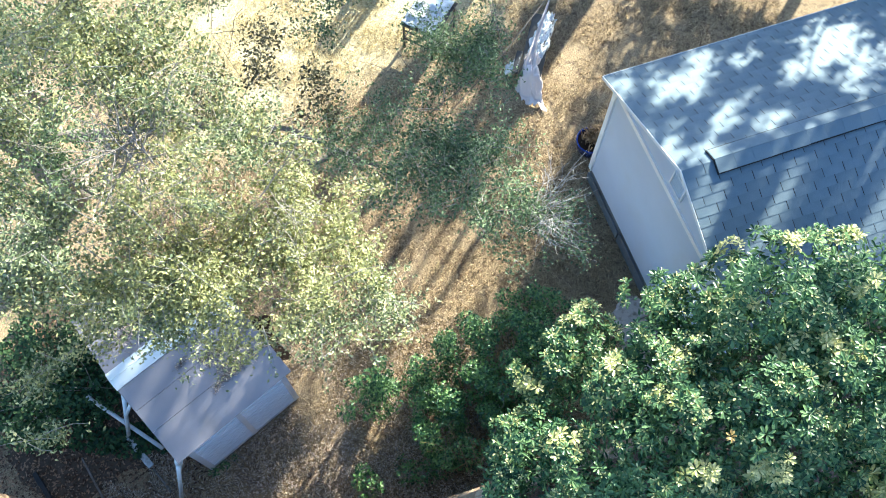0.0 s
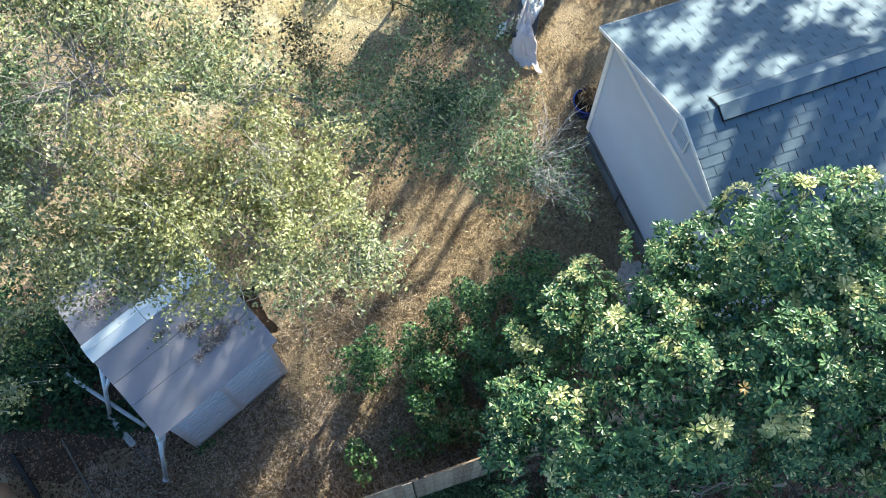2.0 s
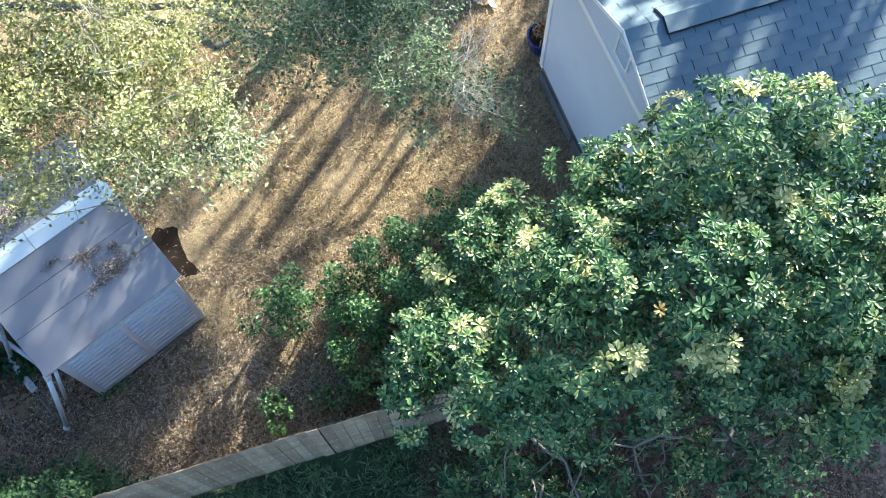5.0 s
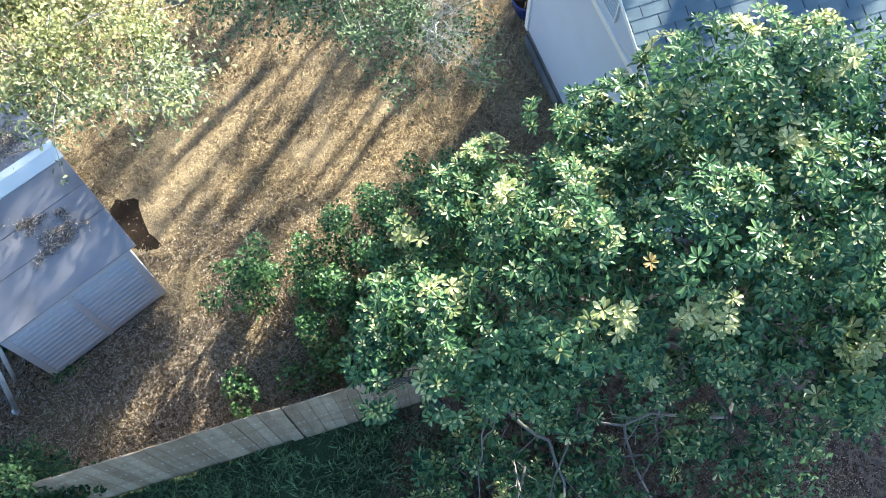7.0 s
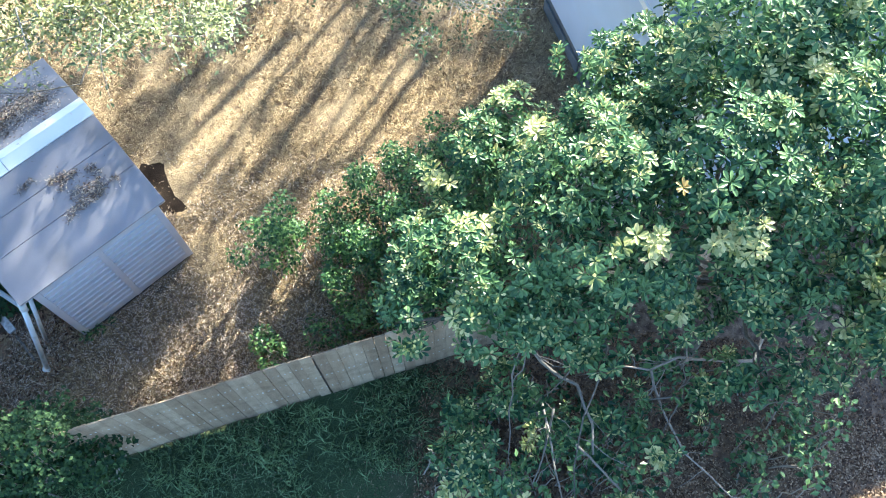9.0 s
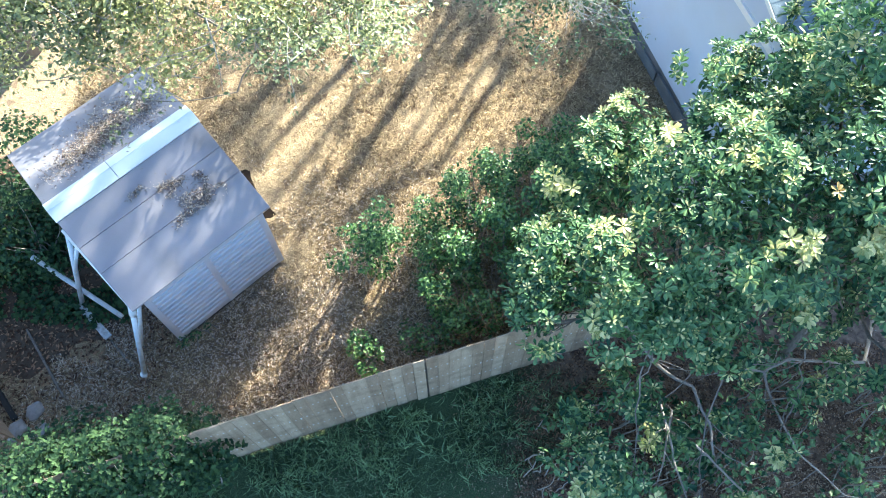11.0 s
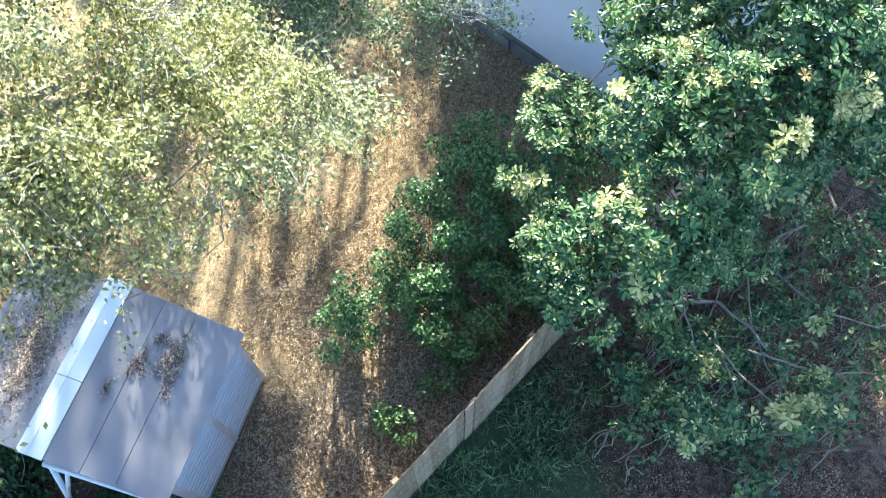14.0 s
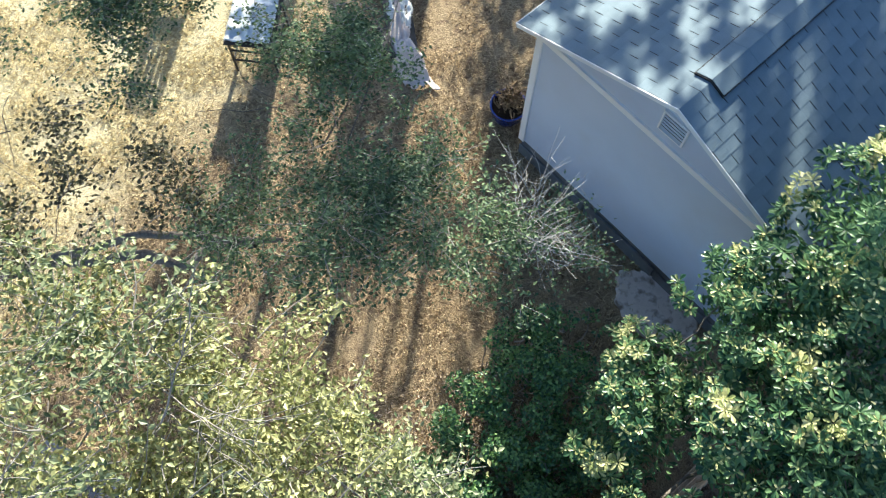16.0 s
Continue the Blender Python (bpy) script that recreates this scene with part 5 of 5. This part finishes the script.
shrub("understory_shrub", sprig_blobs(low_spots, 4, 0.22), 850, 0.07, 0.115, M_BROAD, "thin dark leafy undergrowth beneath the evergreen", 2)
shrub("low_shrub", [(-1.5, 2.42, 0.3, 0.17), (-1.35, 2.3, 0.34, 0.16), (-1.38, 2.12, 0.25, 0.15), (-1.62, 2.3, 0.2, 0.12), (-1.75, 2.5, 0.14, 0.1), (-1.6, 2.55, 0.2, 0.12), (-1.25, 2.2, 0.2, 0.1)], 7500, 0.035, 0.07, M_BUSH, "low green shrub at the foot of the fence", 8, open_below=-0.15)
shrub("low_shrub", [(-0.85, 2.55, 0.25, 0.2), (-0.6, 2.6, 0.28, 0.22), (-0.35, 2.7, 0.3, 0.22), (-0.1, 2.85, 0.3, 0.2), (-0.95, 2.75, 0.15, 0.12)], 3400, 0.035, 0.065, M_BUSH, "sparse low shrub with green leaves by the fence", 10)
shrub("ivy", [(-3.6, 0.65, 1.35, 0.5), (-4.3, 0.45, 1.2, 0.5), (-3.9, 0.9, 0.5, 0.5), (-4.8, 0.6, 0.6, 0.6), (-3.2, 0.8, 0.9, 0.45), (-5.3, 0.5, 0.3, 0.4), (-4.0, 0.5, 1.65, 0.38), (-4.6, 0.3, 1.65, 0.42), (-3.45, 0.72, 1.65, 0.3), (-5.1, 0.15, 1.5, 0.5), (-3.9, 0.1, 1.2, 0.45), (-3.2, 0.6, 0.9, 0.3)], 5400, 0.045, 0.085, M_IVY,
      "dark green ivy growing over the end of the fence", 6, "ivy")
def ground_ivy():
    n = 9000
    a, q = rng.uniform(0, 6.28, n), np.sqrt(rng.uniform(0, 1, n))
    p = np.stack([-6.3 + 1.8 * q * np.cos(a), 3.7 + 1.9 * q * np.sin(a), rng.uniform(0.03, 0.11, n)], -1)
    d = np.array([noise.noise((x * 1.3, y * 1.3, 8.1)) for x, y, _ in p])
    p = free_ground(p[(d > -0.12) & ~((p[:, 0] < -5.3) & (p[:, 1] < 2.5))], False)
    n = len(p)
    me = leaf_mesh("ground_ivy", p, rng.normal(0, 0.4, (n, 3)) + [0, 0, 1], rng.uniform(0.05, 0.1, n), LEAF_V * [1.9, 1, 1], LEAF_F)
    tagged(link_mesh("ground_ivy", me, M_IVY), "dark green ivy covering shaded soil behind the shed", "ivy", kind="stuff")


ground_ivy()
bed_a, bed_q = rng.uniform(0, 6.28, 9000), np.sqrt(rng.uniform(0, 1, 9000))
litter("bed_litter", free_ground(np.stack([-6.0 + 2.0 * bed_q * np.cos(bed_a), 2.9 + 2.5 * bed_q * np.sin(bed_a), np.full(9000, 0.005)], -1), False), 0.03, 0.08, M_DARK_LEAF, "dark dead leaves on the shaded bed")
shrub("dark_shrub", [(-6.2, 3.6, 0.6, 0.7), (-6.6, 4.6, 0.8, 0.8), (-5.9, 4.4, 0.5, 0.5), (-7.2, 3.2, 0.7, 0.7), (-6.9, 2.8, 0.4, 0.4), (-6.9, 3.9, 0.6, 0.5)], 2600, 0.05, 0.09, M_IVY,
      "dark green undergrowth in shade behind the shed", 6)


# ---- things far down the yard ----
def yard_table():
    t = empty("yard_table", pose(-1.46, 10.88, 0, 0, 0, -24), "dark iron table with a white cover on it", "table")
    part("tabletop", boxed(-0.38, 0, 0.70, 0.38, 1.0, 0.725, 0.006), M_TABLE, t)
    for x in (-0.34, 0.31):
        for y in (0.03, 0.93):
            part("leg", boxed(x, y, -0.03, x + 0.035, y + 0.035, 0.70, 0.004), M_TABLE, t)
    for z in (0.25, 0.5):
        part("rail", boxed(-0.305, 0.035, z, 0.31, 0.06, z + 0.025, 0.003), M_TABLE, t)
    for x in (-0.335, 0.315):
        part("rail", boxed(x, 0.065, 0.25, x + 0.025, 0.93, 0.275, 0.003), M_TABLE, t)


def drape(name, m, nx, ny, height, mat, label, category):
    """A draped sheet over a height field given in its own x and y, both from 0 to 1."""
    bm = bmesh.new()
    g = [[bm.verts.new(height(i / (nx - 1), j / (ny - 1))) for j in range(ny)] for i in range(nx)]
    for i in range(nx - 1):
        for j in range(ny - 1):
            bm.faces.new((g[i][j], g[i + 1][j], g[i + 1][j + 1], g[i][j + 1]))
    bmesh.ops.recalc_face_normals(bm, faces=bm.faces)
    geo = bmesh.ops.solidify(bm, geom=bm.faces[:], thickness=0.006)
    for f in bm.faces:
        f.smooth = True
    o = part(name, bm, mat)
    o.matrix_world = m
    return tagged(o, label, category)


yard_table()


def table_cover(u, v):
    k = noise.noise((u * 4, v * 5, 0.4))
    return (-0.37 + 0.70 * u + 0.03 * k, 0.04 + 0.94 * v, 0.742 + 0.1 * max(0, k + 0.2) + 0.05 * abs(noise.noise((u * 14, v * 14, 3.1))) + 0.07 * math.sin(v * 3.1) * math.sin(u * 3.1))


drape("white_cover", pose(-1.46, 10.88, 0, 0, 0, -24), 26, 30, table_cover, M_PLASTIC, "crumpled white plastic cover lying on the table", "cover")


def lounge():
    m = pose(0.78, 10.1, 0, 0, 0, -9) @ Matrix.Diagonal((0.86, 0.94, 1, 1))
    o = empty("sun_lounger", m, "dark framed lounger under a pale cloth", "lounger")
    part("bed_frame", boxed(-0.27, 0.2, 0.28, 0.25, 1.85, 0.33, 0.01), M_TABLE, o)
    for x in (-0.25, 0.2):
        for y in (0.3, 1.75):
            part("leg", boxed(x, y, -0.03, x + 0.03, y + 0.03, 0.28, 0.004), M_TABLE, o)
    part("side_arm", boxed(-0.42, 0.2, 0.34, -0.28, 0.75, 0.40, 0.015), M_TABLE, o)

    def cloth(u, v):
        k = noise.noise((u * 4 + 3, v * 4, 2.2)) + 0.6 * noise.noise((u * 11, v * 9, 5))
        half = 0.22 + 0.1 * (1 - v) + 0.05 * noise.noise((v * 5, 0 if u < 0.5 else 7, 1))
        z = (0.02 if v < 0.14 else 0.02 + 0.46 * min(1, (v - 0.14) / 0.3)) * (1 - 0.6 * abs(2 * u - 1) ** 2.5)
        return (-0.02 + (2 * u - 1) * half + 0.26 * (1 - v) ** 2.5 + 0.03 * k, -0.2 + 0.92 * v + 0.07 * k - 0.1 * u * (1 - v), max(0.015, z + 0.11 * k))

    drape("pale_cloth", m, 40, 46, cloth, M_CLOTH, "pale pinkish cloth draped over the lounger's end", "cloth")

    def film(u, v):
        k = noise.noise((u * 5 + 1, v * 8, 7.2)) + 0.7 * noise.noise((u * 13, v * 19, 3.2))
        half = 0.24 + 0.07 * noise.noise((v * 4, 0 if u < 0.5 else 9, 4)) - 0.04 * v
        return ((2 * u - 1) * half + 0.1 * v + 0.02 * k, 0.68 + 1.2 * v + 0.05 * k, 0.40 + 0.11 * k - 0.12 * abs(2 * u - 1) ** 2)

    drape("clear_cover", m, 30, 60, film, M_PLASTIC, "wrinkled bluish plastic sheet covering the lounger", "cover")

    def rag(u, v):
        k = noise.noise((u * 7 + 9, v * 7, 1.2))
        return (-0.62 + 0.3 * u + 0.03 * k, 0.3 + 0.32 * v + 0.05 * k, 0.03 + 0.36 * u + 0.08 * k)

    drape("white_rag", m, 20, 20, rag, M_PLASTIC, "crumpled white sheet hanging from the lounger's arm", "sheet")


lounge()


def blue_pot():
    o = empty("plant_pot", pose(2.02, 8.92, 0) @ Matrix.Scale(1.1, 4), "round cobalt blue glazed pot with dead plant", "pot")
    prof = ((0.13, 0.0), (0.17, 0.05), (0.23, 0.2), (0.245, 0.33), (0.26, 0.37), (0.235, 0.375), (0.22, 0.32))
    bm = bmesh.new()
    rings = [[bm.verts.new((r * math.cos(a), r * math.sin(a), z)) for a in np.linspace(0, 2 * math.pi, 40, endpoint=False)] for r, z in prof]
    for a, b in zip(rings, rings[1:]):
        for i in range(40):
            bm.faces.new((a[i], a[(i + 1) % 40], b[(i + 1) % 40], b[i]))
    bm.faces.new(rings[0][::-1])
    for f in bm.faces:
        f.smooth = True
    part("bowl", bm, M_BLUE, o)
    bm = bmesh.new()
    bmesh.ops.create_circle(bm, cap_ends=True, radius=0.225, segments=32, matrix=Matrix.Translation((0, 0, 0.325)))
    part("soil", bm, M_SOIL, o)
    n = 260
    pl = np.stack([rng.normal(0.03, 0.08, n), rng.normal(0.05, 0.08, n), rng.uniform(0.33, 0.5, n)], -1)
    v, f = scatter(BLADE_V, BLADE_F, pl, bases(np.stack([rng.normal(0.2, 0.6, n), rng.normal(0.3, 0.6, n), np.ones(n)], -1), rng.uniform(0, 6.28, n)), rng.uniform(0.1, 0.24, n))
    link_mesh("dead_growth", array_mesh("dead_growth", v, f), M_STRAW, o, "dry brown stalks")["kind"] = "stuff"


blue_pot()


def garden_chair():
    c = empty("garden_chair", pose(-2.3, 12.95, 0, 0, 0, 155), "brown slatted wooden garden chair on the turf", "chair")
    wood = M_PLANK
    for x in (-0.27, 0.22):
        part("leg", boxed(x, -0.28, -0.03, x + 0.05, -0.23, 0.58, 0.005), wood, c)
        part("leg", boxed(x, 0.22, -0.03, x + 0.05, 0.27, 0.95, 0.005), wood, c)
        part("armrest", boxed(x - 0.02, -0.3, 0.58, x + 0.07, 0.22, 0.605, 0.005), wood, c)
    for k in range(5):
        part("seat_slat", boxed(-0.22, -0.27 + k * 0.1, 0.4, 0.22, -0.19 + k * 0.1, 0.42, 0.004), wood, c)
        part("back_slat", boxed(-0.215 + k * 0.09, 0.225, 0.43, -0.15 + k * 0.09, 0.245, 0.95, 0.004), wood, c)
    part("top_rail", boxed(-0.22, 0.222, 0.952, 0.22, 0.26, 1.0, 0.005), wood, c)


garden_chair()


def patch(name, x, y, rx, ry, turn, mat, label, z=0.03):
    bm = bmesh.new()
    n = 90
    ring = []
    for i in range(n):
        a = i * 2 * math.pi / n
        k = 1 + 0.2 * noise.noise((math.cos(a) * 1.5 + x, math.sin(a) * 1.5 + y, 0)) + 0.1 * noise.noise((math.cos(a) * 5 + x, math.sin(a) * 5 + y, 2))
        ring.append(bm.verts.new((rx * k * math.cos(a), ry * k * math.sin(a), -0.05)))
    top = [bm.verts.new((v.co.x * 0.93, v.co.y * 0.93, 0.0)) for v in ring]
    for i in range(n):
        bm.faces.new((ring[i], ring[(i + 1) % n], top[(i + 1) % n], top[i]))
    bm.faces.new(top)
    o = part(name, bm, mat)
    o.matrix_world = pose(x, y, z, 0, 0, turn)
    return tagged(o, label, "ground", kind="structure")


patch("shaded_bed", -6.3, 3.6, 1.75, 1.9, 0, M_BED, "dark shaded soil bed behind the shed", 0.002)
patch("soil_patch", -3.43, 4.72, 0.52, 0.38, -42, M_SOIL, "dark bare damp soil beside the shed", 0.004)
specks = np.stack([rng.normal(-3.43, 0.26, 60), rng.normal(4.72, 0.22, 60), np.full(60, 0.0)], -1)
litter("stray_leaves", specks, 0.02, 0.04, M_LITTER, "a few pale dead leaves on dark soil")
patch("gravel_patch", 3.02, 5.35, 0.75, 0.42, -64, M_GRAVEL, "pale stony slab of ground beside the building", 0.01)


# ---- unseen oaks assumed north of the yard; gaps shaped to place the low sun ----
SUN_FLAT = np.array([0.44, 0.898]) / 1.0
SUN_SIDE = np.array([0.898, -0.44])
# gaps in the crowns: place along the line, height across the sun's rays, and half sizes
# gaps that let light on to the roof and the ground past the fence
ROOF_GAPS = [(-1.5, -0.72, 0.16, 0.12), (-1.02, -0.5, 0.08, 0.1), (-1.2, -0.66, 0.21, 0.3), (-0.86, -0.9, 0.24, 0.43), (-1.78, -1.0, 0.2, 0.14), (-0.41, 0.2, 0.1, 0.17), (-0.16, -0.42, 0.11, 0.3),
             (-0.75, -0.02, 0.16, 0.12), (-0.33, -1.29, 0.13, 0.14), (0.48, -0.28, 0.14, 0.12), (0.69, -1.72, 0.34, 0.33), (0.58, -1.24, 0.2, 0.26),
             (1.18, -1.32, 0.3, 0.2), (1.41, -0.8, 0.2, 0.15), (0.3, 0.36, 0.16, 0.12), (0.05, 0.38, 0.1, 0.1), (1.04, 0.12, 0.1, 0.2), (2.37, -0.43, 0.16, 0.2),
             (-4.97, 1.33, 0.04, 0.0), (-4.84, 1.1, 0.03, 0.0), (-5.25, 1.23, 0.03, 0.0), (-4.91, 0.86, 0.08, 0.03), (3.36, -0.46, 0.06, 0.04), (4.2, -1.3, 0.4, 0.3), (2.58, -0.79, 0.16, 0.14)]
# gaps that let light on to the yard
YARD_GAPS = [(-4.8, -3.4, 0.3, 0.35), (-3.15, -3.6, 0.28, 0.35), (-3.4, -4.45, 0.4, 0.6), (-2.97, -3.3, 0.2, 0.3), (-3.36, -2.75, 0.2, 0.25),
             (-5.25, -2.87, 0.25, 0.2), (-3.6, -5.0, 0.5, 0.4), (-6.8, 1.15, 0.3, 0.2), (-4.95, 0.85, 0.2, 0.15), 
             (1.9, -0.3, 0.15, 0.4), (-2.8, -0.85, 0.16, 0.16), (-2.5, -1.7, 0.2, 0.16), (-2.25, -1.84, 0.16, 0.14),
             (-2.75, -1.29, 0.18, 0.14), (-3.18, -1.14, 0.16, 0.1), (-3.6, -1.02, 0.18, 0.1), (-2.52, -0.57, 0.16, 0.12),
             (-2.41, -0.35, 0.14, 0.12), (-1.95, -1.14, 0.2, 0.15),
             (0.3, 2.35, 0.45, 0.45), (-0.25, 1.9, 0.35, 0.35), (-2.05, -0.45, 0.2, 0.18), (-1.92, -0.85, 0.15, 0.2), (-3.6, -3.6, 0.16, 0.2), (-4.1, -4.1, 0.22, 0.26),
             (-2.97, -4.3, 0.25, 0.4), (-2.85, -3.75, 0.25, 0.3), (-3.1, -3.25, 0.2, 0.2), (-2.65, -3.3, 0.15, 0.2),
             (-1.88, -0.62, 0.18, 0.14), (-0.6, 1.8, 0.35, 0.3), (-0.35, 1.55, 0.3, 0.25), (-0.75, 1.45, 0.25, 0.2), (0.35, 1.62, 0.3, 0.22), (1.48, 1.1, 0.25, 0.2), (1.6, 1.68, 0.3, 0.2), (2.25, 1.4, 0.25, 0.25), (1.25, 1.9, 0.2, 0.18)]


def crown_density(a, b):
    for g in ROOF_GAPS:
        if ((a - g[0]) / (g[2] + 0.1)) ** 2 + ((b - g[1]) / (g[3] + 0.1)) ** 2 < 1.0:
            return 0.0
    for g in YARD_GAPS:
        if ((a - g[0]) / g[2]) ** 2 + ((b - g[1]) / g[3]) ** 2 < 1.0:
            return 0.02
    # tall clump added to shade the near oak's west side
    if a < -5.95 and b > 4.2:
        return 0.72
    if a < -6.9 and -1.7 < b < 3.0:
        return 0.55
    if a < -6.9 or a > 4.7:
        return 0.0
    if 0.72 < b < 1.75 and -6.1 < a < -4.5:
        return 0.9
    if -0.15 < b < 0.6 and -4.4 < a < -2.9:
        return 0.7
    if -1.0 < b <= -0.15 and -4.2 < a < -3.2:
        return 0.5
    if b > 0.15 and -5.2 < a < -2.7 and b < 2.5:
        return 0.75 if b < 1.3 else 0.6
    if 0.3 < b < 1.25 and 2.0 < a < 4.7:
        return 0.85
    if 0.9 < b < 4.2 and -1.7 < a < 4.7:
        return 0.6 if noise.noise((a * 2.3, b * 2.3, 4.4)) > 0.3 else 0.0
    if b > 0.15:
        return (0.62 if b < 1.5 or a > -5.2 else 0.88) if (a < -4.3 and b < 3.0) else (0.5 if b < 0.9 and a > -2.2 else 0.0)
    if a > -1.75:
        return 0.95 if a < 2.2 else 0.72
    if a > -2.45 and b < -2.95:
        return 0.85
    if a > -2.72:
        return 0.5
    if b > -1.45:
        return 0.42
    if b > -2.75:
        return 0.4 if a < -5.55 else 0.08
    if a < -6.3:
        return 0.0
    return 0.3 if a < -5.2 else 0.8


def sun_place(a, b, h):
    """A place at h metres towards the sun, at a along the tree line and b across the rays."""
    p = SUN_SIDE * a + SUN_FLAT * h
    return np.array([p[0], p[1], (b + h * math.sin(radians(25))) / math.cos(radians(25))])


def tree_line():
    bins = (-8.4, -5.6, -3.9, -2.2, -0.4, 1.5, 4.8)
    stems = (-6.1, -4.35, -3.75, -1.55, 0.0, 2.4)
    stripes = {0: [((-5.11, -2.5), (-5.4, -1.3), 0.09)], 1: [((-4.22, -2.8), (-4.12, -1.35), 0.055), ((-5.0, -2.6), (-5.35, -1.9), 0.05)],
               2: [((-3.31, -2.8), (-3.36, -1.7), 0.055), ((-2.98, -2.9), (-2.97, -1.9), 0.08), ((-2.97, -1.95), (-3.69, -1.45), 0.07)]}
    for k in range(6):
        base = sun_place(stems[k], 0, 19.6)
        base[2] = -0.05
        o = empty("oak_tree", Matrix.Translation(base), "tall unseen oak with a crown shaped to cast the yard's dappled shade", "tree", "oaks along the yard")
        p, r = limb(base, base + [0, 0, 14.0 if k == 0 else 5.5], 0.16, 0.06 if k == 0 else 0.1, 0.03, 9)
        link_mesh("trunk", tubes_mesh("trunk", [(p - base, r)], 10), M_BARK, o)
        places, normals, ends = [], [], []
        for a in np.arange(bins[k], bins[k + 1], 0.19):
            for b in np.arange(-5.6, 7.0 if k == 0 else 4.2, 0.19):
                if rng.uniform() > crown_density(a, b):
                    continue
                c = sun_place(a + rng.normal(0, 0.07), b + rng.normal(0, 0.07), rng.uniform(18.6, 20.6))
                m = rng.integers(16, 32) if a < -1.75 else rng.integers(44, 64)
                places.append(c + rng.normal(0, 0.095, (m, 3)))
                normals.append(rng.normal(0, 0.6, (m, 3)) + [0.4, 0.8, 0.5])
                ends.append(c)
        pl, nm = np.concatenate(places) - base, np.concatenate(normals)
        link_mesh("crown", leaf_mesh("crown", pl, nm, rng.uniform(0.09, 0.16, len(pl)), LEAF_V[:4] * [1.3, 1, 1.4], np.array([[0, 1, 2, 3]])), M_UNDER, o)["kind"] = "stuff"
        for q in rng.choice(len(ends), 7, replace=False):
            path, rr = limb(p[rng.integers(4, 9)], ends[q], 0.04, 0.012, 0.1, 7)
            link_mesh("limb", tubes_mesh("limb", [(path - base, rr)], 6), M_BARK, o)
        for (a0, b0), (a1, b1), r0 in stripes.get(k, []):
            path, rr = limb(sun_place(a0, b0, 19.3), sun_place(a1, b1, 19.5), r0, r0 * 0.7, 0.05, 8)
            link_mesh("limb", tubes_mesh("limb", [(path - base, rr)], 8), M_BARK, o)


rng = np.random.default_rng(25)
tree_line()

# ---- pieces ----
side_panel()
build_shingles(house)
